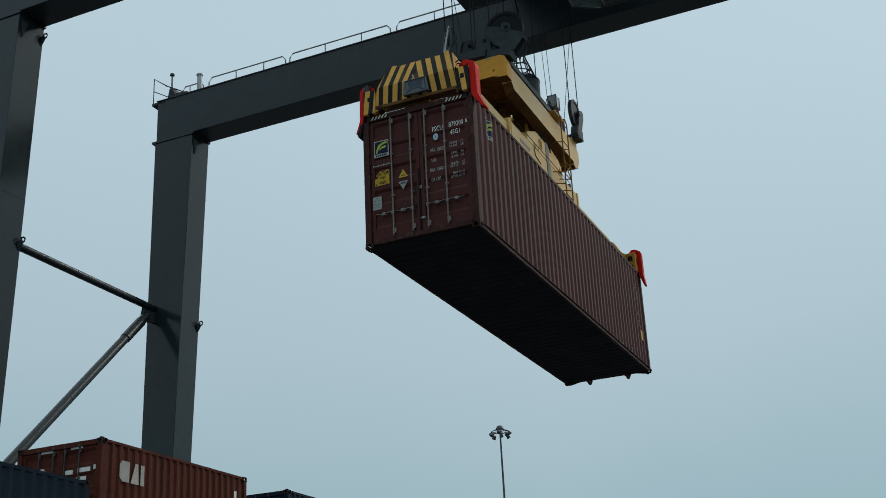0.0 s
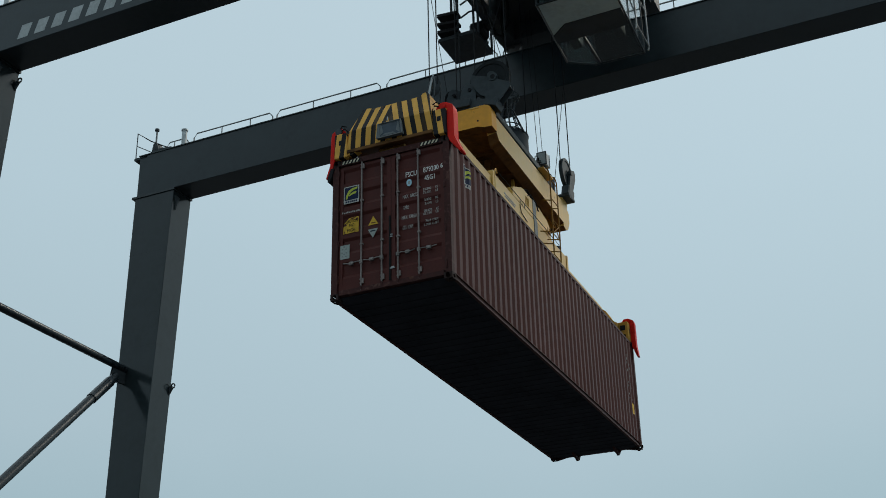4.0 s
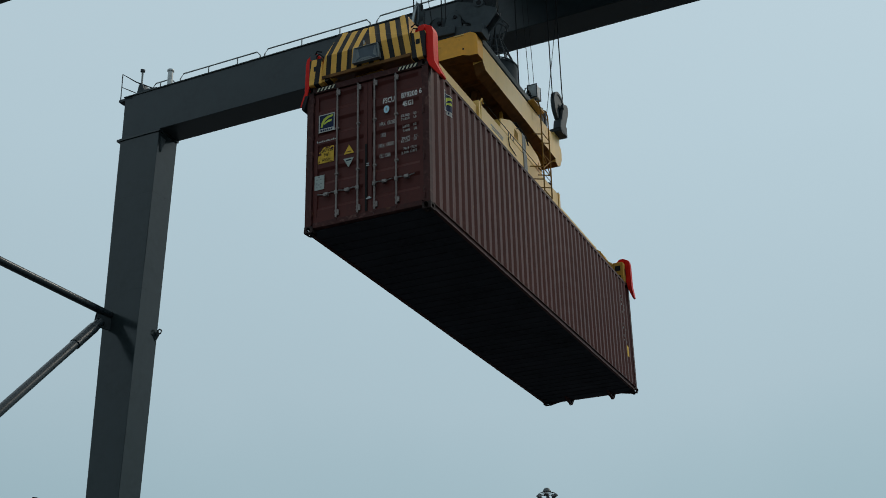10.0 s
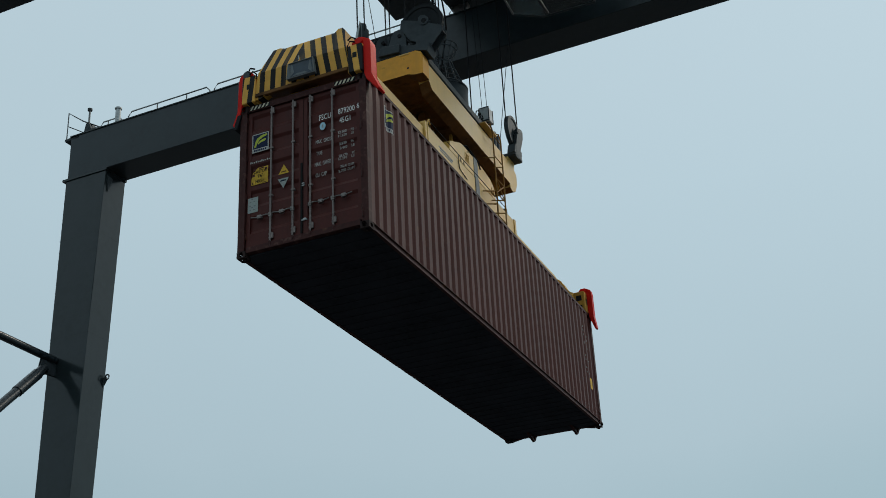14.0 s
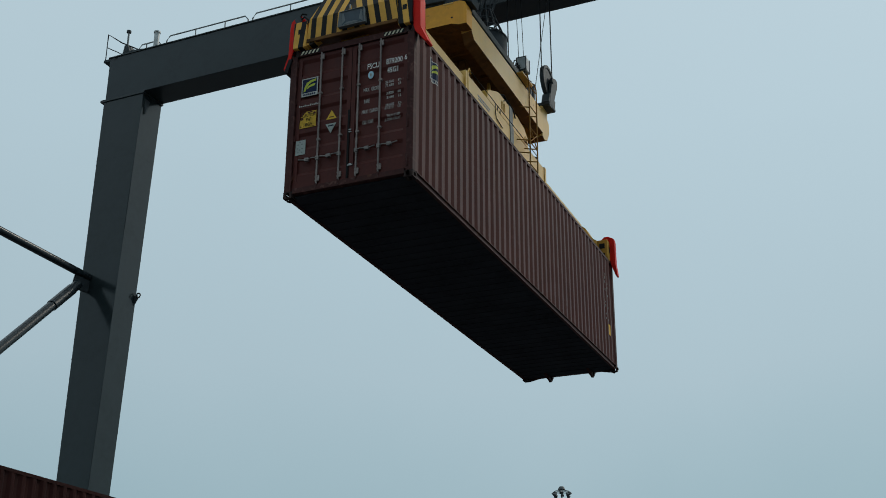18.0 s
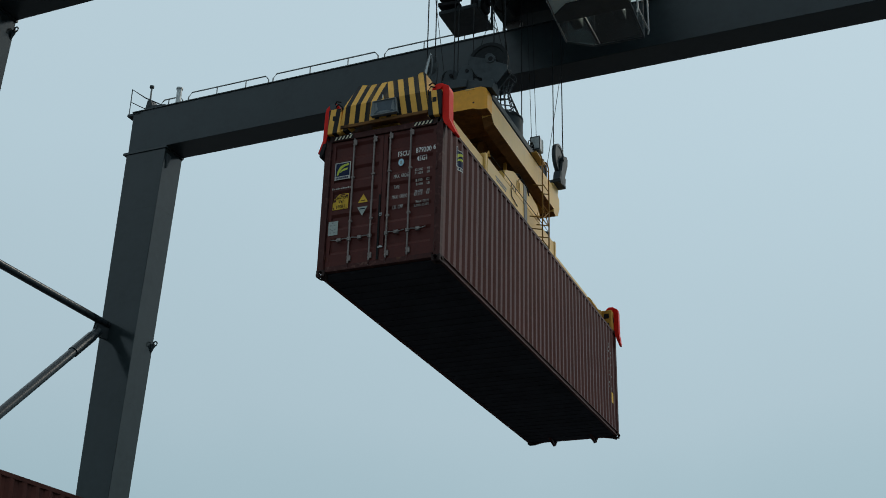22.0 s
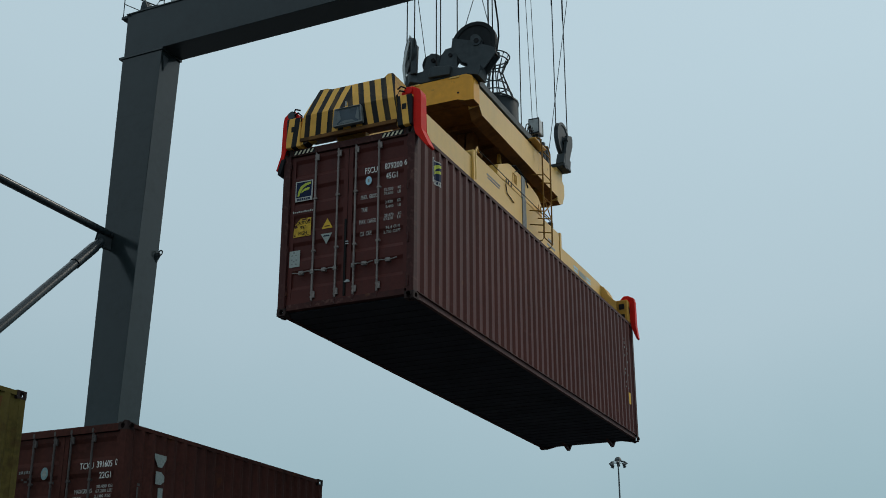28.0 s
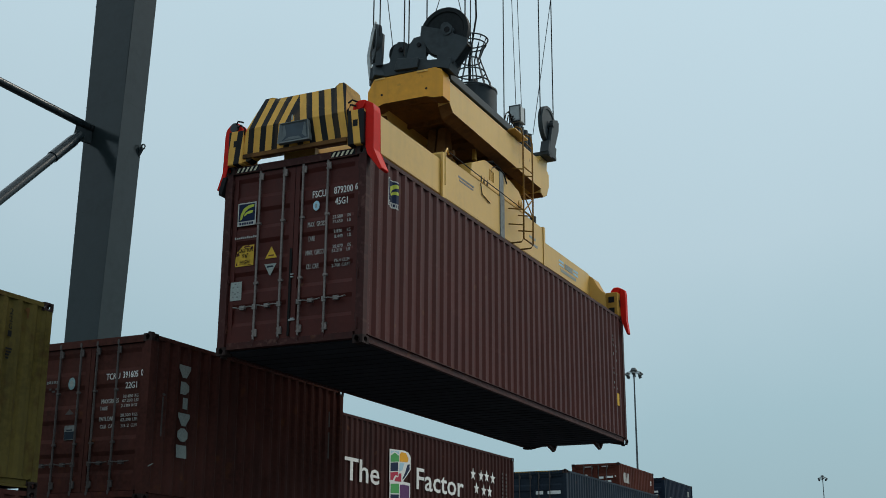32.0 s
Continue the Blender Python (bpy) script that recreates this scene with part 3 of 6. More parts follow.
        box(bm, x0, a0, 0.05, 0.1, z0, z1)
        box(bm, a1, x1, 0.05, 0.1, z0, z1)
        box(bm, a0, a1, 0.05, 0.1, z0, zz0)
        box(bm, a0, a1, 0.05, 0.1, zz1, z1)
        part("door_frame", bm, paint, door)
        bm = B()
        box(bm, x0 - 0.008, x0, 0.06, 0.09, z0 - 0.008, z1 + 0.008)
        box(bm, x1, x1 + 0.004, 0.06, 0.09, z0 - 0.008, z1 + 0.008)
        box(bm, x0, x1, 0.06, 0.09, z1, z1 + 0.008)
        part("gasket", bm, "gasket", door)
        # stacked boxes get bars darkened for the shade they stand in
        steel = "bar_steel" if gooseneck else "bar_dimmed"
        bars = ((-1.825, -1.405), (-1.075, -0.655))[side]
        for bi, xb in enumerate(bars):
            bm = B()
            rod(bm, [(xb, 0.03, 0.10), (xb, 0.03, H - 0.07)], 0.0185, 8)
            bar = part("locking_bar", bm, steel, door)
            for zz, foot in ((0.29, -1), (H - 0.215, 1)):
                bm = B()
                box(bm, xb + 0.014, xb + 0.056, 0.016, 0.05, zz - 0.055, zz + 0.055)
                box(bm, xb - 0.026, xb + 0.014, 0.016, 0.046, zz + 0.022, zz + 0.048)
                box(bm, xb - 0.026, xb + 0.014, 0.016, 0.046, zz - 0.048, zz - 0.022)
                part("bar_bearing", bm, steel, door, bevel=0.005)
                bm = B()
                zc = zz + foot * 0.13
                prism(bm, [(xb - 0.02, zc - 0.03), (xb + 0.01, zc - 0.04), (xb + 0.026, zc), (xb + 0.01, zc + 0.04), (xb - 0.02, zc + 0.03)], "xz", 0.006, 0.036)
                part("cam", bm, fp if gooseneck else steel, door)
            for zz in (0.357 * H, 0.671 * H):
                boxpart("bar_guide", (xb - 0.026, xb + 0.045, 0.008, 0.052, zz - 0.018, zz + 0.018), steel, door, bevel=0.004)
            hd = ((-1, -1), (1, 1))[side][bi]
            zh = 0.235 * H
            bm = B()
            rod(bm, [(xb, 0.01, zh), (xb + hd * 0.08, 0.0, zh + 0.01), (xb + hd * 0.22, 0.005, zh - 0.01), (xb + hd * 0.36, 0.005, zh + 0.015)], 0.011, 6)
            box(bm, xb - 0.03, xb + 0.03, 0.004, 0.045, zh - 0.035, zh + 0.035)
            box(bm, xb + hd * 0.2 - 0.04, xb + hd * 0.2 + 0.04, -0.002, 0.05, zh - 0.03, zh + 0.03)
            part("door_handle", bm, "steel_worn" if gooseneck else "bar_dimmed", door)
        xh = (x0 - 0.03, x1 - 0.01)[side]
        for zz in np.linspace(z0 + 0.15, z1 - 0.2, 4):
            boxpart("hinge", (xh, xh + 0.04, 0.02, 0.055, zz, zz + 0.11), fp, door)
    return c


def door_sheet(H, ribn):
    """Depth behind the door's frame at (x, z)."""
    lo, hi = 0.27, H - 0.195

    def depth(x, zz):
        if -0.215 < x or -1.30 < x < -1.138 or x < -2.223 or not lo < zz < hi:
            return -0.004
        return door_profile(zz, lo, hi, ribn)
    return depth


# ---- the load: a maroon 40 ft high-cube box ----
HC, STD = 2.896, 2.591
load = container("worn maroon steel high-cube container hanging from a yellow spreader", "maroon", 12.192, HC, (0, 0, 0), frame_paint="maroon_worn", gooseneck=True)
dsheet = door_sheet(HC, 5)
for words, x, zz, w, h in (
    ("FSCU", -0.915, 2.225, 0.225, 0.105), ("879200", -0.555, 2.24, 0.31, 0.105), ("6", -0.205, 2.255, 0.048, 0.1), ("45G1", -0.54, 2.075, 0.205, 0.105),
    ("MAX. GROSS", -0.98, 1.785, 0.3, 0.075), ("32.500   KG", -0.565, 1.865, 0.3, 0.05), ("71.650   LB", -0.565, 1.795, 0.3, 0.05),
    ("TARE", -0.985, 1.58, 0.11, 0.075), ("3.830   KG", -0.545, 1.65, 0.27, 0.05), ("8.440   LB", -0.545, 1.58, 0.27, 0.05),
    ("MAX. CARGO", -1.0, 1.36, 0.3, 0.075), ("28.670   KG", -0.565, 1.43, 0.3, 0.05), ("63.210   LB", -0.565, 1.36, 0.3, 0.05),
    ("CU. CAP.", -0.985, 1.155, 0.215, 0.075), ("76.4 CU.M", -0.525, 1.21, 0.25, 0.05), ("2.700 CU.FT", -0.57, 1.145, 0.3, 0.05),
):
    words_row("door_lettering", words, w, h, (x, 0.052, zz), "front", "white" if zz > 2 else "dull_white", load, dsheet)


SWEEP_HIGH = [(0.13, 0.26), (0.24, 0.27), (0.33, 0.5), (0.45, 0.64), (0.62, 0.74), (0.88, 0.79), (0.9, 0.9), (0.58, 0.87), (0.32, 0.75), (0.18, 0.52)]
SWEEP_LOW = [(0.36, 0.4), (0.52, 0.49), (0.8, 0.53), (0.84, 0.64), (0.62, 0.63), (0.46, 0.56), (0.37, 0.48)]


def leasing_board(facing, depth, u0, u1, w0, w1):
    """White-edged navy board with two lime sweeps and a pale band of unreadable name."""
    k = 1 if facing == "front" else -1
    du, dw = u1 - u0, w1 - w0
    edge = plate("logo_board", [(u0, w0), (u1, w0), (u1, w1), (u0, w1)], facing, depth, "dull_white", load, "navy and lime company board")
    d1 = depth - 0.004 * k
    plate("board_field", [(u0 + 0.06 * du, w0 + 0.2 * dw), (u1 - 0.06 * du, w0 + 0.2 * dw), (u1 - 0.06 * du, w1 - 0.05 * dw), (u0 + 0.06 * du, w1 - 0.05 * dw)], facing, d1, "label_navy", edge, thick=0.003)
    d2 = d1 - 0.003 * k
    for pts in (SWEEP_HIGH, SWEEP_LOW):
        plate("sweep", [(u0 + a * du, w0 + b * dw) for a, b in pts], facing, d2, "label_lime", edge, thick=0.003)
    for i in range(6):
        a = u0 + (0.12 + 0.13 * i) * du
        plate("name_bar", [(a, w0 + 0.05 * dw), (a + 0.09 * du, w0 + 0.05 * dw), (a + 0.09 * du, w0 + 0.15 * dw), (a, w0 + 0.15 * dw)], facing, d1, "label_navy", edge, thick=0.003)


def side_decal(name, y0, y1, lo, hi, material, parent, lift, label=""):
    """A sticker pressed onto the ribbed side sheet between two curves lo(u), hi(u), u from 0 to 1."""
    cuts = {y0, y1} | {y0 + (y1 - y0) * k / 8 for k in range(1, 8)} | {y for y, _ in ribs(0.121, 2.5) if y0 < y < y1}
    bm = B()
    cols = []
    for y in sorted(cuts):
        u = (y - y0) / (y1 - y0)
        x = -0.014 - rib_depth(y, 0.121) + lift
        cols.append((bm.verts.new((x, y, lo(u))), bm.verts.new((x, y, hi(u)))))
    for a, b in zip(cols, cols[1:]):
        bm.faces.new((a[0], b[0], b[1], a[1]))
    return part(name, bm, material, parent, label)


sd = side_decal("logo_board", 0.70, 1.08, lambda u: 2.20, lambda u: 2.635, "dull_white", load, 0.002, "navy and lime company board following the ribs")
side_decal("board_field", 0.72, 1.06, lambda u: 2.285, lambda u: 2.615, "label_navy", sd, 0.004)
side_decal("sweep", 0.75, 1.045, lambda u: 2.2 + 0.435 * np.interp(u, (0, 0.14, 0.26, 0.42, 0.64, 1), (0.26, 0.27, 0.5, 0.64, 0.74, 0.79)), lambda u: 2.2 + 0.435 * np.interp(u, (0, 0.07, 0.25, 0.58, 1), (0.27, 0.52, 0.75, 0.87, 0.9)), "label_lime", sd, 0.006)
side_decal("sweep", 0.835, 1.02, lambda u: 2.2 + 0.435 * np.interp(u, (0, 0.33, 1), (0.4, 0.49, 0.53)), lambda u: 2.2 + 0.435 * np.interp(u, (0, 0.2, 0.55, 1), (0.48, 0.56, 0.63, 0.64)), "label_lime", sd, 0.006)
for i in range(6):
    side_decal("name_bar", 0.735 + i * 0.055, 0.765 + i * 0.055, lambda u: 2.222, lambda u: 2.268, "label_navy", sd, 0.004)
leasing_board("front", 0.05, -2.212, -1.888, 1.95, 2.31)
for i in range(11):
    x = -2.245 + i * 0.036
    plate("name_bar", [(x, 1.752), (x + 0.022, 1.752), (x + 0.022, 1.776 + 0.012 * (i % 3 == 0)), (x, 1.776 + 0.012 * (i % 3 == 0))], "front", 0.052, "dull_white", load, thick=0.003)
caution = plate("warning_sign", [(-2.215, 1.325), (-1.893, 1.325), (-1.893, 1.64), (-2.09, 1.64), (-2.185, 1.555), (-2.215, 1.44)], "front", 0.05, "label_yellow", load, "yellow height warning sticker")
for words, x, zz, w, h in (("CAUTION", -2.165, 1.535, 0.255, 0.06), ("9'6\"", -2.09, 1.45, 0.1, 0.065), ("HIGH", -2.13, 1.35, 0.165, 0.062)):
    lettering("sign_lettering", words, w, h, (x, 0.043, zz), "front", "black", caution)
for i, (x, zz, w, h) in enumerate(((-2.20, 1.48, 0.06, 0.06), (-2.07, 1.605, 0.12, 0.03), (-1.96, 1.57, 0.06, 0.05), (-2.205, 1.335, 0.03, 0.05), (-2.0, 1.33, 0.1, 0.015))):
    plate("scrape", [(x, zz), (x + w, zz + 0.01), (x + w * 0.7, zz + h), (x + 0.01, zz + h * 0.8)], "front", 0.046, "maroon", caution, thick=0.001)
tri_y = plate("warning_sign", [(-1.69, 1.395), (-1.485, 1.395), (-1.5875, 1.57)], "front", 0.05, "label_yellow", load, "yellow triangular warning sticker")
plate("sign_mark", [(-1.635, 1.425), (-1.54, 1.425), (-1.54, 1.445), (-1.635, 1.445)], "front", 0.046, "dark_brown", tri_y, thick=0.002)
tri_w = plate("warning_sign", [(-1.698, 1.31), (-1.594, 1.125), (-1.49, 1.31)], "front", 0.05, "grey_label", load, "pale triangular sticker, point down")
plate("sign_mark", [(-1.655, 1.255), (-1.535, 1.255), (-1.55, 1.28), (-1.64, 1.28)], "front", 0.046, "slate", tri_w, thick=0.002)
appr = plate("data_plate", [(-2.273, 0.812), (-2.078, 0.812), (-2.078, 1.092), (-2.273, 1.092)], "front", 0.05, "grey_label", load, "grey-green approval plate")
for i, (x, zz) in enumerate(((-2.225, 1.0), (-2.15, 1.0), (-2.23, 0.93), (-2.19, 0.9), (-2.14, 0.92), (-2.225, 0.855), (-2.15, 0.85), (-2.19, 1.05))):
    plate("sign_mark", [(x - 0.014, zz), (x + 0.016, zz), (x + 0.016, zz + 0.022), (x - 0.014, zz + 0.022)], "front", 0.046, "lamp_dull", appr, thick=0.002)
bm = B()
prism(bm, [(-0.846 + 0.055 * math.cos(a), 2.1 + 0.075 * math.sin(a)) for a in np.linspace(0, 2 * math.pi, 17)[:-1]], "xz", 0.047, 0.051)
seal = part("round_emblem", bm, "label_blue", load, "pale blue round emblem")
plate("sign_mark", [(-0.861, 2.07), (-0.831, 2.07), (-0.831, 2.13), (-0.861, 2.13)], "front", 0.047, "grey_label", seal, thick=0.002)
for x, zz, w, h in ((-1.235, 1.06, 0.05, 0.016), (-1.235, 1.10, 0.05, 0.016), (-1.24, 0.42, 0.1, 0.022), (-1.21, 0.44, 0.05, 0.02)):
    boxpart("seal_plate", (x, x + w, 0.03, 0.0505, zz, zz + h), "zinc", load)
for zz in (0.28, 1.0, 1.9):
    bm = B()
    rod(bm, [(-0.105, 0.0, zz - 0.08), (-0.105, 0.0, zz + 0.08)], 0.016, 6)
    part("hinge_pin", bm, "maroon_worn", load)
boxpart("astragal", (-1.262, -1.226, 0.036, 0.049, 0.2, 1.5), "gasket", load)
for x0, n in ((-2.25, 5), (-0.6, 5)):
    board = boxpart("hazard_sticker", (x0, x0 + 0.40, 0.006, 0.0115, HC - 0.11, HC - 0.03), "black", load, "black and pale diagonal header sticker")
    for i in range(n):
        a = x0 + 0.005 + i * 0.076
        plate("stripe", [(a, HC - 0.105), (a + 0.035, HC - 0.105), (a + 0.075, HC - 0.035), (a + 0.04, HC - 0.035)], "front", 0.0055, "cream", board, thick=0.002)
plate("height_label", [(11.57, 0.8), (11.72, 0.8), (11.72, 1.07), (11.57, 1.07)], "side", -0.013, "label_yellow", load, "yellow height label")
rng = random.Random(4)
for i in range(12):
    zz = 1.15 + i * 0.105
    for y in (11.38, 11.58):
        if rng.random() < 0.7:
            h = rng.uniform(0.03, 0.075)
            plate("code_bar", [(y, zz), (y + 0.035, zz), (y + 0.035, zz + h), (y, zz + h)], "side", -0.013, "faded_name", load, thick=0.003)

# ---- the spreader and its headblock, in the load's coordinates ----
XC = -1.219
spreader = thing("container_spreader", "yellow telescopic spreader with red corner flippers and dark rope sheaves", "spreader")


def mirrored(x):
    return 2 * XC - x


for s in (0, 1):
    xa, xb = ((-0.95, -0.62), (mirrored(-0.62), mirrored(-0.95)))[s]
    frame_beam = boxpart("main_beam", (xa, xb, 3.80, 8.86, 3.36, 4.17), "yellow", spreader, bevel=0.02)
    bm = B()
    prism(bm, [(0.3, 3.40), (4.2, 3.40), (4.2, 4.06), (1.2, 4.06), (0.3, 3.84)], "yz", xa + 0.04, xb - 0.03)
    part("near_arm", bm, "yellow", spreader, bevel=0.015)
    bm = B()
    prism(bm, [(8.5, 3.40), (11.78, 3.40), (11.78, 3.86), (11.7, 3.9), (8.5, 3.9)], "yz", xa + 0.04, xb - 0.03)
    part("far_arm", bm, "yellow", spreader)
    for y in (3.80, 6.40, 8.72):
        wide = 0.2 if y == 6.40 else 0.1
        boxpart("beam_collar", (xa - 0.015, xb + 0.018, y, y + wide, 3.35, 4.185), "lamp_dull" if y == 6.40 else "yellow", frame_beam)
# details on the outer plate of the outer beam
bm = B()
rod(bm, [(-0.58, 4.0, 4.24), (-0.58, 5.6, 4.22), (-0.58, 6.4, 4.22), (-0.58, 8.1, 4.2)], 0.009, 6)
part("hydraulic_pipe", bm, "rope", spreader, "thin dark hydraulic pipe")
bm = B()
rod(bm, [(-0.605, 3.9, 3.6), (-0.605, 3.9, 4.2), (-0.605, 3.98, 4.3), (-0.605, 4.06, 4.22)], 0.02, 6)
part("lifting_lug", bm, "yellow", spreader)
bm = B()
rod(bm, [(-0.606, 5.46, 4.12), (-0.606, 5.52, 3.93), (-0.606, 5.9, 3.86)], 0.010, 5)
part("hose", bm, "gasket", spreader)
for i, (y, zz, w) in enumerate(((4.48, 3.93, 0.7), (4.52, 3.87, 0.62))):
    plate("name_bar", [(y, zz), (y + w, zz), (y + w, zz + 0.035), (y, zz + 0.035)], "side", -0.619, "lamp_dull", spreader, thick=0.003)
for y, zz, w, h, m in ((9.75, 3.62, 0.3, 0.05, "label_blue"), (9.75, 3.70, 0.3, 0.05, "label_blue"), (10.12, 3.62, 0.5, 0.12, "grey_label"), (10.68, 3.62, 0.3, 0.05, "label_blue"), (10.68, 3.70, 0.3, 0.05, "label_blue"), (9.85, 3.5, 1.0, 0.07, "grey_label"), (7.9, 3.62, 0.5, 0.05, "grey_label"), (7.95, 3.75, 0.35, 0.05, "grey_label")):
    dep = -0.648 if y > 8.9 else -0.619
    plate("name_bar", [(y, zz), (y + w, zz), (y + w, zz + h), (y, zz + h)], "side", dep, m, spreader, thick=0.003)
# cross frame and suspension between spreader and headblock
for y in (3.95, 5.0, 7.2, 8.45):
    boxpart("cross_beam", (mirrored(-0.95), -0.95, y, y + 0.28, 3.5, 4.1), "dark_brown", spreader, bevel=0.01)
boxpart("deck_plate", (mirrored(-0.96), -0.96, 4.3, 8.4, 4.12, 4.16), "crane_dark", spreader)
for y in (4.7, 7.5):
    for x in (-1.12, mirrored(-1.12)):
        bm = B()
        prism(bm, [(y, 4.16), (y + 0.5, 4.16), (y + 0.44, 4.62), (y + 0.36, 5.09), (y + 0.14, 5.09), (y + 0.06, 4.62)], "yz", x - 0.08, x + 0.08)
        lug = part("suspension_bracket", bm, "dark_brown", spreader, bevel=0.012)
        bm = B()
        rod(bm, [(x - 0.2, y + 0.25, 4.6), (x + 0.2, y + 0.25, 4.6)], 0.06, 12)
        part("pin", bm, "dark_brown", lug)
# long pump cover on the outer beam, with sloped ends
bm = B()
prism(bm, [(5.05, 4.175), (7.68, 4.175), (7.62, 4.44), (7.42, 4.58), (6.95, 4.65), (5.82, 4.69), (5.7, 4.67), (5.12, 4.42)], "yz", -0.92, -0.63)
cover = part("pump_cover", bm, "yellow", spreader, "pale yellow pump cover with sloped ends", bevel=0.012)
for y in (5.5, 5.62, 5.78):
    bm = B()
    prism(bm, [(y, 4.19), (y + 0.07, 4.19), (y + 0.05, 4.31)], "yz", -0.634, -0.624)
    part("cover_slot", bm, "black", cover)
for y0, y1 in ((5.92, 6.0), (6.06, 6.12)):
    bm = B()
    rod(bm, [(-0.626, y0, 4.34), (-0.626, y0, 4.55), (-0.626, y1, 4.54), (-0.626, y1, 4.34)], 0.008, 5)
    part("grab_loop", bm, "yellow_old", cover)
for k in (0, 1):
    bm = B()
    rod(bm, [(-0.72 + 0.07 * k, 5.85, 4.68), (-0.68 + 0.06 * k, 6.05, 4.76), (-0.64, 6.35, 4.77 - 0.03 * k), (-0.61, 6.6, 4.68), (-0.60, 6.72, 4.5)], 0.016, 6)
    part("hose", bm, "gasket", cover)
bm = B()
prism(bm, [(5.62, 4.69), (5.74, 4.69), (5.70, 4.88), (5.64, 4.9)], "yz", -0.86, -0.8)
part("bracket", bm, "yellow_old", cover)
boxpart("cover_band", (-0.93, -0.618, 6.40, 6.60, 4.19, 4.68), "lamp_dull", cover, "grey band over the pump cover")
for y in (7.3, 7.42):
    bm = B()
    prism(bm, [(y, 4.2), (y + 0.09, 4.2), (y + 0.05, 4.36)], "yz", -0.606, -0.59)
    part("lug", bm, "yellow_old", spreader)
bm = B()
rod(bm, [(-0.66, 5.95, 4.2), (-0.64, 6.05, 4.62), (-0.64, 6.3, 4.74), (-0.64, 6.5, 4.62), (-0.66, 6.55, 4.25)], 0.017, 6)
part("hose", bm, "gasket", spreader)
bm = B()
rod(bm, [(-0.75, 8.5, 4.2), (-0.75, 8.5, 4.36)], 0.07, 12)
part("sensor_post", bm, "crane_dark", spreader)

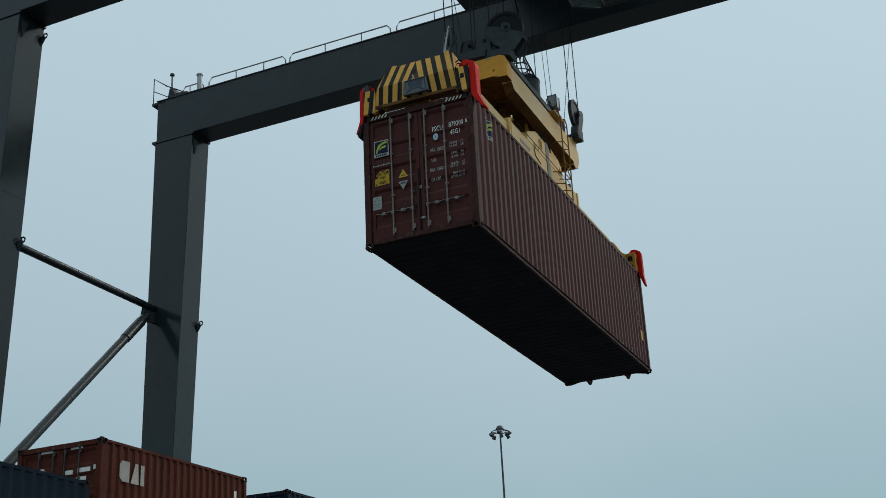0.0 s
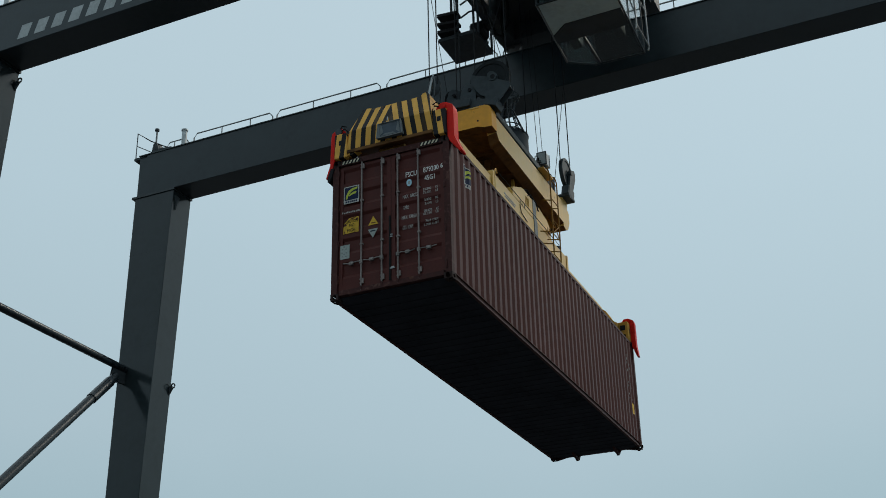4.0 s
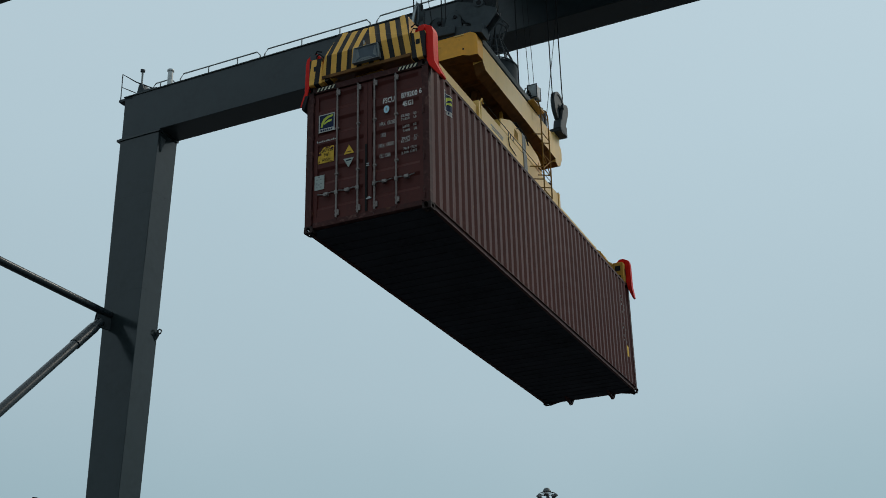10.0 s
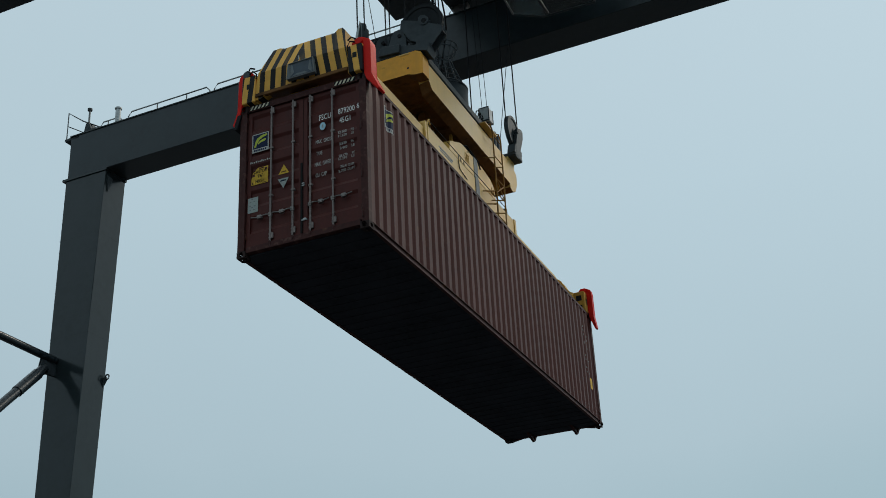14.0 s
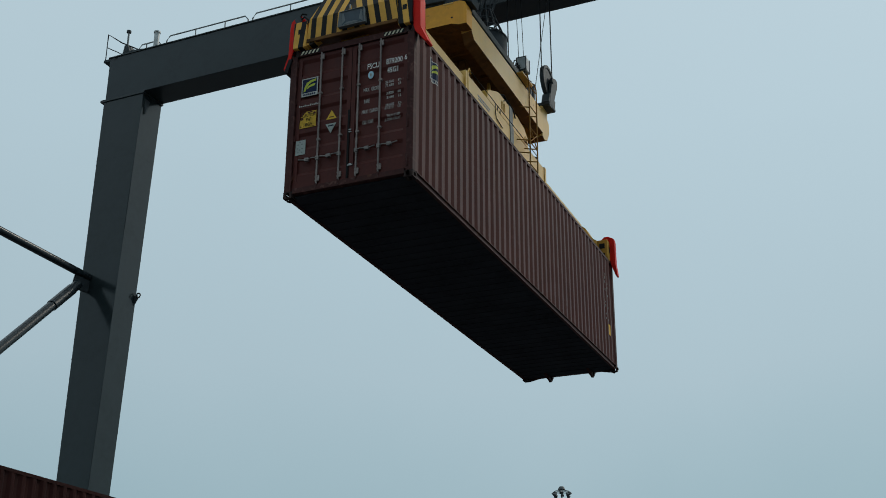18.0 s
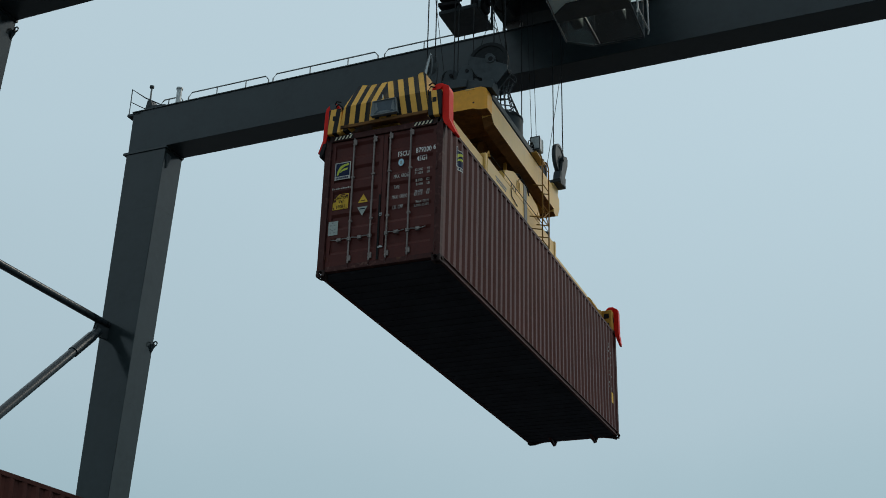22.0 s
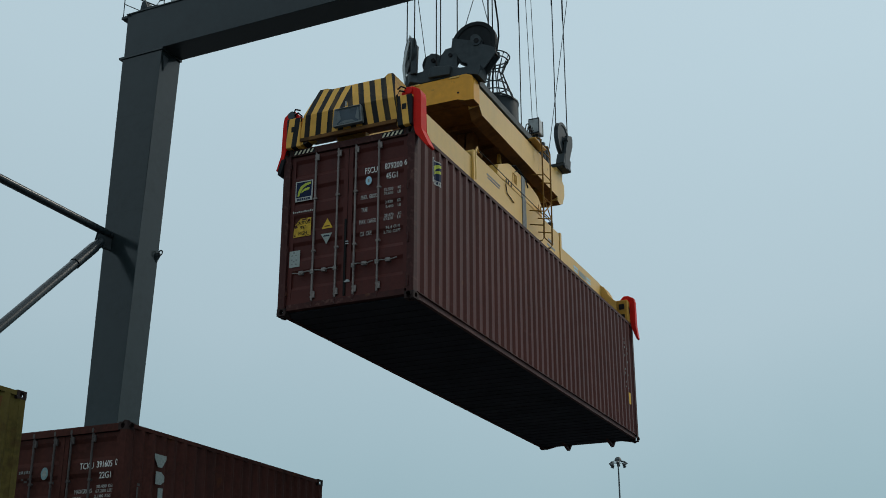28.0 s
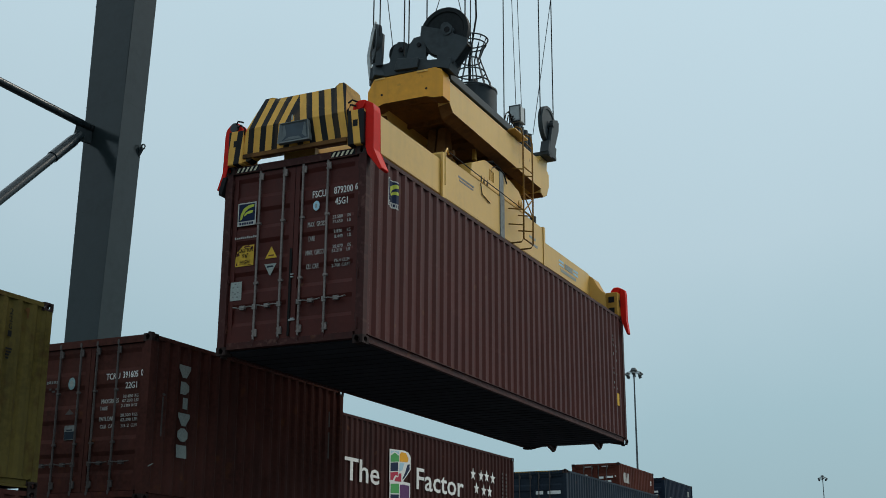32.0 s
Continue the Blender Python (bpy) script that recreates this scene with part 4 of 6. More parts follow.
# end beams: a striped box at each end, with a bent front
for end in (0, 1):
    def ey(v):
        return v if end == 0 else 12.192 - v
    bm = B()
    low, mid, top = -0.05, -0.10, 0.07
    upper = [(-0.41, 3.92, top), (-0.45, 3.975, top), (-0.54, 3.98, top), (-0.61, 3.92, top), (-1.60, 3.92, top), (-1.70, 3.955, top), (-1.83, 3.95, top)]
    loop1 = [(-2.12, 3.04, low), (-0.28, 3.04, low), (-0.31, 3.43, mid), (-2.03, 3.43, mid)]
    vb = [bm.verts.new((x, ey(y), z)) for x, z, y in loop1]
    vt = [bm.verts.new((x, ey(y), z)) for x, z, y in upper]
    bm.faces.new(vb)
    bm.faces.new((vb[3], vb[2], *vt))
    bk = [bm.verts.new((x, ey(0.48), z)) for x, z in ((-2.12, 3.16), (-0.28, 3.16), (-0.31, 3.43))]
    bu = [bm.verts.new((x, ey(0.48), 3.97 if -0.6 < x < -0.44 else 3.92)) for x, z, y in upper]
    bl = bm.verts.new((-2.03, ey(0.48), 3.43))
    bm.faces.new((bk[0], bk[1], bk[2], *bu, bl))
    bm.faces.new((vb[0], vb[1], bk[1], bk[0]))
    bm.faces.new((vb[1], vb[2], bk[2], bk[1]))
    bm.faces.new((vb[0], bk[0], bl, vb[3]))
    bm.faces.new((vb[2], vt[0], bu[0], bk[2]))
    bm.faces.new((vb[3], bl, bu[-1], vt[-1]))
    for i in range(len(upper) - 1):
        bm.faces.new((vt[i], vt[i + 1], bu[i + 1], bu[i]))
    if end == 1:
        bm.free()
        bm = B()
        half = [(0.94, 3.02), (0.94, 3.42), (0.86, 3.47), (0.76, 3.6), (0.66, 3.8), (0.56, 3.88)]
        prism(bm, [(XC + a, b) for a, b in half] + [(XC - a, b) for a, b in half[::-1]], "xz", 11.78, 12.2)
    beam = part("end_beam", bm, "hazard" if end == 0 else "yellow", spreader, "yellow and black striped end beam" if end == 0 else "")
    # Shade baked into the browned down-facing faces; +x faces are plain darker yellow.
    beam.data.materials.append(M["dark_brown"])
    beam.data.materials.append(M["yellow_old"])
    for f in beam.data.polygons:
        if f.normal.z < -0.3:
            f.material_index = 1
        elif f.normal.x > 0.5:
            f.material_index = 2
    # The lip's dark brown carries the shade under the beam.
    boxpart("under_flange", (-2.09, -0.3, min(ey(-0.085), ey(-0.02)), max(ey(-0.085), ey(-0.02)), 2.975, 3.036), "dark_brown", beam)
    if end == 0:
        bm = B()
        prism(bm, [(-2.18, 2.93), (-2.0, 2.93), (-1.86, 3.008), (-2.18, 3.008)], "xz", -0.06, 0.1)
        part("corner_gusset", bm, "hazard", beam)
    boxpart("guide_bar", (-1.6, -1.06, min(ey(0.3), ey(0.42)), max(ey(0.3), ey(0.42)), 2.93, 3.16), "yellow", beam)
    if end == 0:
        # floodlight with sloping reflector plates round a dark lens
        bm = B()
        rim = [(-1.42, 3.075), (-0.88, 3.075), (-0.92, 3.39), (-1.4, 3.39)]
        core = [(-1.36, 3.115), (-0.93, 3.115), (-0.955, 3.37), (-1.365, 3.37)]
        vo = [bm.verts.new((x, -0.17 + 0.05 * (z - 3.07), z)) for x, z in rim]
        vi = [bm.verts.new((x, -0.135, z)) for x, z in core]
        vbk = [bm.verts.new((x, -0.085, z)) for x, z in rim]
        for i in range(4):
            j = (i + 1) % 4
            bm.faces.new((vo[i], vo[j], vbk[j], vbk[i]))
            bm.faces.new((vo[i], vi[i], vi[j], vo[j]))
        bm.faces.new(vbk[::-1])
        lamp = part("floodlight", bm, "lens", spreader, "dented grey floodlight with a dark lens")
        plate("lamp_lens", core, "front", -0.137, "lamp_glass", lamp, thick=0.003)
        for pts in ([(-1.36, 3.13), (-1.29, 3.2), (-1.325, 3.36), (-1.36, 3.362)], [(-0.935, 3.11), (-1.02, 3.18), (-0.99, 3.36), (-0.967, 3.362)], [(-1.35, 3.12), (-1.02, 3.12), (-1.08, 3.16), (-1.25, 3.165)]):
            plate("reflector", pts, "front", -0.1405, "lens", lamp, thick=0.002)
        for p, q in zip(rim, rim[1:] + rim[:1]):
            bm = B()
            rod(bm, [(p[0], -0.172 + 0.05 * (p[1] - 3.07), p[1]), (q[0], -0.172 + 0.05 * (q[1] - 3.07), q[1])], 0.006, 6)
            part("lamp_rim", bm, "lamp_dull", lamp)
        bm = B()
        rod(bm, [(-1.2, -0.14, 3.43), (-1.2, -0.14, 3.51)], 0.012, 6)
        part("stud", bm, "zinc", lamp)
    for sx in (0, 1):
        def mx(x):
            return x if sx == 0 else mirrored(x) + (0.05 if end == 0 else 0.0)
        x0, x1 = sorted((mx(-0.02), mx(-0.29)))
        y0, y1 = sorted((ey(-0.08), ey(0.34)))
        hous = boxpart("corner_housing", (x0, x1, y0, y1, 2.90, 3.44), "hazard" if end == 0 else "yellow_old", spreader, bevel=0.012)
        hx0, hx1 = sorted((mx(-0.12), mx(-0.2)))
        yh0, yh1 = sorted((ey(-0.084), ey(-0.06)))
        boxpart("inspection_hole", (hx0, hx1, yh0, yh1, 3.18, 3.28), "black", hous)
        if sx == 0:
            boxpart("inspection_hole", (-0.022, -0.014, min(ey(0.06), ey(0.2)), max(ey(0.06), ey(0.2)), 3.12, 3.28), "black", hous)
        if sx == 0 and end == 1:
            for za, zb in ((3.2, 3.34), (2.96, 3.08)):
                boxpart("inspection_hole", (-0.23, -0.09, y0 - 0.006, y0, za, zb), "black", hous)
        tb = B()
        rod(tb, [(mx(-0.089), ey(0.089), 2.9), (mx(-0.089), ey(0.089), 2.82)], 0.03, 8)
        part("twistlock", tb, "steel_worn", hous)
        # flipper: a pivot arm on top, a flat drop arm and a flared tip
        bm = B()
        lo, hi = sorted((ey(-0.02), ey(0.20 if end == 0 else 0.13)))
        tip = (1.0 if end == 0 else 0.3) if sx == 0 else 0.35
        wf = 0.19 if sx == 0 else 0.14
        pro = [(-0.16, 3.42), (-0.16, 3.52), (-0.08, 3.60), (0.03, 3.60), (wf - 0.02, 3.52), (wf, 3.42), (wf, 2.82), (0.19 + 0.15 * tip, 2.50 + (0.06 if sx == 1 else 0)), (0.15 + 0.15 * tip, 2.48 + (0.06 if sx == 1 else 0)), (0.10, 2.74), (0.06, 2.86), (0.06, 3.40), (0.0, 3.46)]
        prism(bm, [(mx(a - (0.08 if sx == 0 else 0.05)), b) for a, b in pro], "xz", lo, hi)
        flip = part("flipper", bm, "red", spreader, "red corner guide arm", bevel=0.008)
        if sx == 1:
            bm = B()
            prism(bm, [(mx(a - 0.05), b) for a, b in [(0.06, 2.74), (0.13, 2.74), (0.19, 2.56), (0.19, 2.47), (0.14, 2.47), (0.075, 2.68)]], "xz", lo - 0.012, hi + 0.012)
            part("wear_plate", bm, "black", flip)
        bm = B()
        rod(bm, [(mx(-0.09), lo - 0.03, 3.52), (mx(-0.09), hi + 0.03, 3.52)], 0.06 if sx == 0 else 0.075, 14)
        part("pivot", bm, "red" if sx == 0 else "crane_dark", flip)
        bm = B()
        q = ey(-0.06)
        rod(bm, [(mx(-0.16), q, 3.5), (mx(-0.24), q - 0.03, 3.52), (mx(-0.30), q, 3.46), (mx(-0.29), q, 3.36)], 0.014, 6)
        rod(bm, [(mx(-0.14), q, 3.56), (mx(-0.2), q - 0.05, 3.58), (mx(-0.28), q - 0.02, 3.56)], 0.014, 6)
        part("hose", bm, "gasket", flip)

# headblock: a front plate, two box beams with brown undersides and a flat soffit
bm = B()
nf = [(-1.97, 5.44), (-1.85, 5.66), (-0.62, 5.68), (-0.50, 5.62), (-0.465, 5.5), (-0.465, 5.09), (-0.66, 5.10), (-0.80, 5.165), (-1.64, 5.165), (-1.78, 5.10), (-1.97, 5.09)]
prism(bm, nf, "xz", 3.5, 3.8)
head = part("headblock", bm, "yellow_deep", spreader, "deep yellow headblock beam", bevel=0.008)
head.data.materials.append(M["dark_brown"])
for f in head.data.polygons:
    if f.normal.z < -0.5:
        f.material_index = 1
for x, z in ((-0.79, 5.30), (-1.68, 5.33)):
    bm = B()
    rod(bm, [(x, 3.494, z), (x, 3.51, z)], 0.022, 8)
    part("bolt_hole", bm, "black", head)
for x0, x1 in ((-1.82, -1.62), (-0.98, -0.76)):
    boxpart("lip_plate", (x0, x1, 3.485, 3.499, 5.63, 5.66), "yellow", head)
for s in (0, 1):
    bm = B()
    rings = []
    for y, zo, zi in ((3.801, 5.09, 5.05), (3.95, 4.95, 4.86), (8.3, 4.88, 4.80)):
        prof = [(-0.478, zo), (-0.478, 5.48), (-0.56, 5.58), (-0.74, 5.58), (-0.70, zi)]
        rings.append([bm.verts.new((x if s == 0 else mirrored(x), y, z)) for x, z in prof])
    for q, w in zip(rings, rings[1:]):
        for k in range(5):
            bm.faces.new((q[k], q[(k + 1) % 5], w[(k + 1) % 5], w[k]))
    bm.faces.new(rings[0])
    bm.faces.new(rings[-1][::-1])
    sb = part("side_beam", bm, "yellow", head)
    sb.data.materials.append(M["dark_brown"])
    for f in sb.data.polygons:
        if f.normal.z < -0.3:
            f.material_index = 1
boxpart("soffit", (mirrored(-0.705), -0.705, 3.801, 8.27, 5.17, 5.2), "dark_brown", head, "brown underside plate")
boxpart("top_plate", (mirrored(-0.7), -0.7, 3.801, 8.27, 5.5, 5.57), "dark_brown", head)
bm = B()
prism(bm, [(8.301, 4.79), (8.46, 4.74), (8.66, 4.84), (8.8, 5.08), (8.8, 5.34), (8.66, 5.40), (8.7, 5.62), (8.301, 5.62)], "yz", mirrored(-0.485), -0.485)
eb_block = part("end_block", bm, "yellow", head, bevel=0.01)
eb_block.data.materials.append(M["dark_brown"])
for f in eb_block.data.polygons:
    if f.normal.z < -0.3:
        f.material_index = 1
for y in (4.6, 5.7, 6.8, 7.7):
    boxpart("stiffener", (mirrored(-0.71), -0.71, y, y + 0.06, 5.09, 5.168), "dark_brown", head)
boxpart("walkway_channel", (-0.80, -0.50, 3.9, 7.3, 5.585, 5.74), "crane_dark", head, bevel=0.01)
boxpart("walkway_channel", (mirrored(-0.50), mirrored(-0.80), 3.9, 8.2, 5.585, 5.74), "crane_dark", head, bevel=0.01)
bm = B()
box(bm, -0.62, -0.36, 6.6, 7.3, 5.585, 5.61)
part("step_plate", bm, "yellow", head)

# sheave frame at the near end
bm = B()
prism(bm, [(-1.96, 5.69), (-1.94, 5.92), (-1.5, 5.94), (-1.40, 5.97), (-0.92, 5.92), (-0.76, 5.84), (-0.33, 5.82), (-0.33, 5.74), (-0.37, 5.6), (-0.47, 5.66), (-0.6, 5.695)], "xz", 3.52, 3.9)
part("sheave_frame", bm, "crane_dark", head, "dark grey sheave frame", bevel=0.01)
bm = B()
prism(bm, [(-1.42, 5.74), (-0.96, 5.72), (-0.93, 5.90), (-1.36, 5.97)], "xz", 3.45, 3.519)
part("frame_block", bm, "crane_dark", head, bevel=0.008)
bm = B()
disc(bm, (-0.53, 3.72, 6.415), "y", 0.475, 0.11, 48)
part("sheave", bm, "sheave", head, "large dark rope sheave")
for y in (3.61, 3.83):
    bm = B()
    prism(bm, [(-0.95, 6.59), (-0.57, 6.45), (-0.56, 6.53), (-0.5, 6.57), (-0.42, 6.55), (-0.34, 6.46), (-0.33, 6.32), (-0.04, 6.17), (-0.04, 6.06), (-0.25, 5.81), (-0.34, 5.72), (-0.64, 5.86), (-0.63, 5.95), (-0.75, 6.02), (-0.84, 6.15), (-0.97, 6.4)], "xz", y - 0.012, y + 0.012)
    part("sheave_guard", bm, "crane_dark", head)
for z, x0, x1 in ((6.24, -0.9, -0.86), (6.08, -0.1, -0.06)):
    boxpart("guard_spacer", (x0, x1, 3.623, 3.817, z, z + 0.04), "crane_dark", head)
bm = B()
rod(bm, [(-0.43, 3.575, 6.40), (-0.43, 3.87, 6.40)], 0.1, 20)
part("axle", bm, "crane_dark", head)
bm = B()
rod(bm, [(-0.43, 3.565, 6.40), (-0.43, 3.5755, 6.40)], 0.055, 16)
part("axle_cap", bm, "black", head)
for x, y, zz, r, turn in ((-1.07, 3.74, 6.2, 0.21, 0), (-1.50, 3.86, 6.24, 0.21, 35)):
    tw = Matrix.Translation((x, y, 0)) @ Matrix.Rotation(radians(turn), 4, "Z") @ Matrix.Translation((-x, -y, 0))
    bm = B()
    disc(bm, (x, y, zz), "y", r, 0.09, 28)
    bm.transform(tw)
    part("sheave", bm, "sheave", head)
    bm = B()
    prism(bm, [(x - 0.24, 5.93), (x + 0.2, 5.9), (x + 0.19, 6.2), (x + 0.15, zz + 0.17), (x + 0.06, zz + 0.22), (x - 0.06, zz + 0.21), (x - 0.14, zz + 0.1)], "xz", y - 0.085, y - 0.06)
    bm.transform(tw)
    part("sheave_guard", bm, "crane_dark", head)
    bm = B()
    rod(bm, [(x + 0.05, y - 0.11, zz + 0.05), (x + 0.05, y + 0.08, zz + 0.05)], 0.042, 12)
    part("axle", bm, "black", head)
for x, y, zc, r, toe_in in ((-1.92, 3.66, 6.44, 0.37, 40), (-0.43, 8.6, 6.39, 0.42, 0)):
    toe = Matrix.Translation((x, y, 0)) @ Matrix.Rotation(radians(toe_in), 4, "Z") @ Matrix.Translation((-x, -y, 0))
    bm = B()
    disc(bm, (x, y, zc), "x", r, 0.1, 36)
    bm.transform(toe)
    part("sheave", bm, "crane_dark", head)
    bm = B()
    if y > 5:
        # a guard plate covers the far half of the sheave's outer face
        prism(bm, [(y + a, b) for a, b in ((0.02, 6.5), (0.3, 6.6), (0.38, 6.55), (0.36, 6.36), (0.06, 5.8), (-0.1, 5.6), (-0.24, 5.6), (-0.16, 5.95))], "yz", x + 0.06, x + 0.13)
        bm.transform(toe)
    else:
        prism(bm, [(-1.8, 5.9), (-1.785, 6.5), (-1.77, 6.53), (-1.65, 6.52), (-1.66, 6.3), (-1.675, 5.9)], "xz", 3.44, 3.52)
    part("sheave_guard", bm, "crane_dark", head, bevel=0.006)
    bm = B()
    rod(bm, [(x - 0.1, y, zc), (x + 0.15, y, zc)], 0.06, 14)
    bm.transform(toe)
    part("axle", bm, "crane_dark", head)
    bm = B()
    prism(bm, [(y - 0.3, 5.7), (y + 0.16, 5.66), (y + 0.22, 5.92), (y - 0.2, 5.98)], "yz", x - 0.07, x + 0.125)
    bm.transform(toe)
    part("sheave_base", bm, "crane_dark", head, bevel=0.012)
# Pale strip drawn for the sky's glint along the sheave face.
bm = B()
prism(bm, [(-1.97, 5.7), (-2.02, 6.08), (-2.02, 6.2), (-1.965, 6.5), (-1.87, 6.85), (-1.84, 6.8), (-1.91, 6.5), (-1.965, 6.2), (-1.94, 5.7)], "xz", 3.53, 3.6)
part("wear_strip", bm, "lamp", head, "pale curved strip for the sky glint on the sheave")
boxpart("sheave_foot", (-0.8, -0.3, 8.32, 8.8, 5.625, 5.72), "crane_dark", head, bevel=0.02)
boxpart("sheave_base", (-2.1, -1.62, 8.2, 8.9, 5.6, 5.86), "crane_dark", head, bevel=0.02)
bm = B()
disc(bm, (-1.82, 8.6, 6.42), "y", 0.44, 0.11, 32)
part("sheave", bm, "crane_dark", head)
# cable tub with its rod funnel
TX, TY = -0.96, 5.8
bm = B()
rod(bm, [(TX, TY + 0.15, 5.575), (TX, TY + 0.15, 5.7)], 0.4, 36, 0.45)
rod(bm, [(TX, TY + 0.15, 5.7), (TX, TY + 0.15, 6.2)], 0.45, 36)
rod(bm, [(TX, TY + 0.15, 6.18), (TX, TY + 0.15, 6.215)], 0.462, 36)
tub = part("cable_tub", bm, "crane_dark", spreader, "dark grey round cable tub")
bm = B()
rod(bm, [(TX, TY + 0.15, 6.17), (TX, TY + 0.08, 6.45)], 0.3, 20, 0.07)
part("tub_cone", bm, "crane_dark", tub)
for k in range(12):
    a = 2 * math.pi * k / 12
    bm = B()
    rod(bm, [(TX + r * math.cos(a), TY + r * math.sin(a), zz) for r, zz in ((0.44, 6.17), (0.36, 6.38), (0.24, 6.7), (0.18, 6.88), (0.25, 7.08), (0.34, 7.26))], 0.014, 5)
    part("funnel_rod", bm, "crane_dark", tub)
for r, zz in ((0.44, 6.18), (0.38, 6.34), (0.29, 6.56), (0.2, 6.82), (0.3, 7.16), (0.34, 7.26)):
    bm = B()
    rod(bm, [(TX + r * math.cos(a), TY + r * math.sin(a), zz) for a in np.linspace(0, 2 * math.pi, 25)], 0.015, 5)
    part("funnel_ring", bm, "crane_dark", tub)
# lamp box, posts and hoop ladder on the outer side
lampbox = boxpart("floodlight", (-0.68, -0.45, 7.1, 7.36, 5.96, 6.31), "lamp", spreader, "pale grey floodlight box", bevel=0.015)
for y in (7.095, 7.345):
    for za, zb in ((5.955, 5.98), (6.29, 6.315)):
        boxpart("lamp_frame", (-0.69, -0.44, y, y + 0.02, za, zb), "crane_dark", lampbox)
    for xa in (-0.69, -0.46):
        boxpart("lamp_frame", (xa, xa + 0.02, y, y + 0.02, 5.98, 6.29), "crane_dark", lampbox)
boxpart("lamp_bracket", (-0.62, -0.5, 7.18, 7.28, 5.74, 5.96), "crane_dark", lampbox)
for i in range(4):
    bm = B()
    a = i * 0.12
    rod(bm, [(-0.6, 6.55 + a, 5.62), (-0.56, 6.62 + a, 5.95), (-0.58, 6.8 + a, 6.06), (-0.6, 6.98 + a * 0.3, 6.0 - 0.05 * i)], 0.013, 5)
    part("hose", bm, "gasket", head)
for y in (7.5, 7.72, 7.95):
    bm = B()
    rod(bm, [(-0.62, y, 5.58), (-0.62, y, 5.98)], 0.085, 14)
    part("junction_can", bm, "crane_dark", head)
for y in (6.96, 7.46):
    bm = B()
    rod(bm, [(-0.62, y, 3.36), (-0.40, y, 3.36), (-0.35, y, 3.42), (-0.34, y, 4.4), (-0.34, y, 5.55), (-0.38, y, 5.72), (-0.48, y, 5.78), (-0.58, y, 5.7), (-0.6, y, 5.58)], 0.017, 7)
    part("ladder_rail", bm, "yellow_rust", spreader)
for zz in (3.42, 3.98, 4.36, 4.92, 5.45):
    bm = B()
    rod(bm, [(-0.345, 6.96, zz), (-0.345, 7.46, zz)], 0.014, 6)
    part("ladder_rung", bm, "yellow_rust", spreader)
for zz in (3.7, 4.02, 4.86):
    for y in (6.96, 7.46):
        bm = B()
        rod(bm, [(-0.35, y, zz), (-0.62, y - 0.12, zz + 0.02)], 0.014, 6)
        part("ladder_stay", bm, "yellow_rust", spreader)

for za, zb in ((4.36, 3.98), (3.98, 4.36)):
    bm = B()
    rod(bm, [(-0.345, 6.96, za), (-0.345, 7.46, zb)], 0.013, 6)
    part("ladder_brace", bm, "yellow_rust", spreader)

# hoisting ropes: the lower run belongs to the spreader, the upper run hangs from the trolley
HANG = pose(0, 12, 0) @ pose(0, 0, 0, 0, 0, -0.27) @ pose(0, -12, 0) @ pose(0, 0, 0, -0.24)  # the load hangs a trace askew
ROPES = [(-2.13, 3.943), (-1.682, 3.377), (-0.9, 3.72), (-0.14, 3.72), (-1.37, 3.74), (-1.285, 3.76), (-0.43, 8.2), (-0.43, 8.99), (-1.42, 8.6), (-2.22, 8.6)]
for x, y in ROPES:
    bm = B()
    rod(bm, [(x, y, 6.14 if -1.5 < x < -1.2 and y < 5 else 6.44), (x, y, 12.0)], 0.012, 6)
    part("hoist_rope", bm, "rope", spreader)
for a, b in (((-1.14, 8.66, 6.1), (-1.3, 8.66, 11.8)), ((-1.015, 8.66, 6.1), (-1.16, 8.66, 11.8)), ((-1.60, 3.78, 6.2), (-2.09, 3.78, 10.0)), ((-0.68, 8.4, 6.15), (0.14, 8.4, 11.6)), ((-0.72, 3.72, 6.88), (0.5, 3.72, 10.7)), ((-0.2, 3.72, 6.7), (-1.1, 3.72, 10.7))):
    bm = B()
    rod(bm, [a, b], 0.008, 5)
    part("sway_rope", bm, "rope", spreader)
bm = B()
rod(bm, [(TX - 0.03, TY, 6.3), (-1.0, TY, 6.79), (-0.93, TY, 7.2), (-0.84, TY, 7.75), (-0.85, TY, 8.1), (-0.93, TY, 8.8), (-1.0, TY, 9.8), (-1.06, TY, 12.0)], 0.02, 8)
part("power_cable", bm, "gasket", spreader)

# ---- the gantry crane, z from the ground ----
crane_ob = thing("gantry_crane", "dark grey steel rubber-tyred gantry crane standing over the container stacks", "gantry crane")
SKEW = pose(-21.9, 30.05, 0) @ pose(0, 0, 0, 0, 0, -1.21) @ pose(21.9, -30.05, 0)  # it stands slightly askew
GZ0, GZ1 = 19.67, 21.16
NEAR_Y, FAR_Y = (21.89, 22.86), (30.05, 30.99)
XL, XR = -22.68, 5.1


def leg(x_out_top, x_in_top, x_out_low, x_in_low, ys, name="leg"):
    bm = B()
    zt, zb = GZ0 - 0.02, 1.9
    a = [bm.verts.new(p) for p in ((x_out_low, ys[0], zb), (x_in_low, ys[0], zb), (x_in_low, ys[1], zb), (x_out_low, ys[1], zb))]
    t = [bm.verts.new(p) for p in ((x_out_top, ys[0], zt), (x_in_top, ys[0], zt), (x_in_top, ys[1], zt), (x_out_top, ys[1], zt))]
    bm.faces.new(a)
    bm.faces.new(t)
    for i in range(4):
        j = (i + 1) % 4
        bm.faces.new((a[i], a[j], t[j], t[i]))
    return part(name, bm, "crane", crane_ob, bevel=0.012)


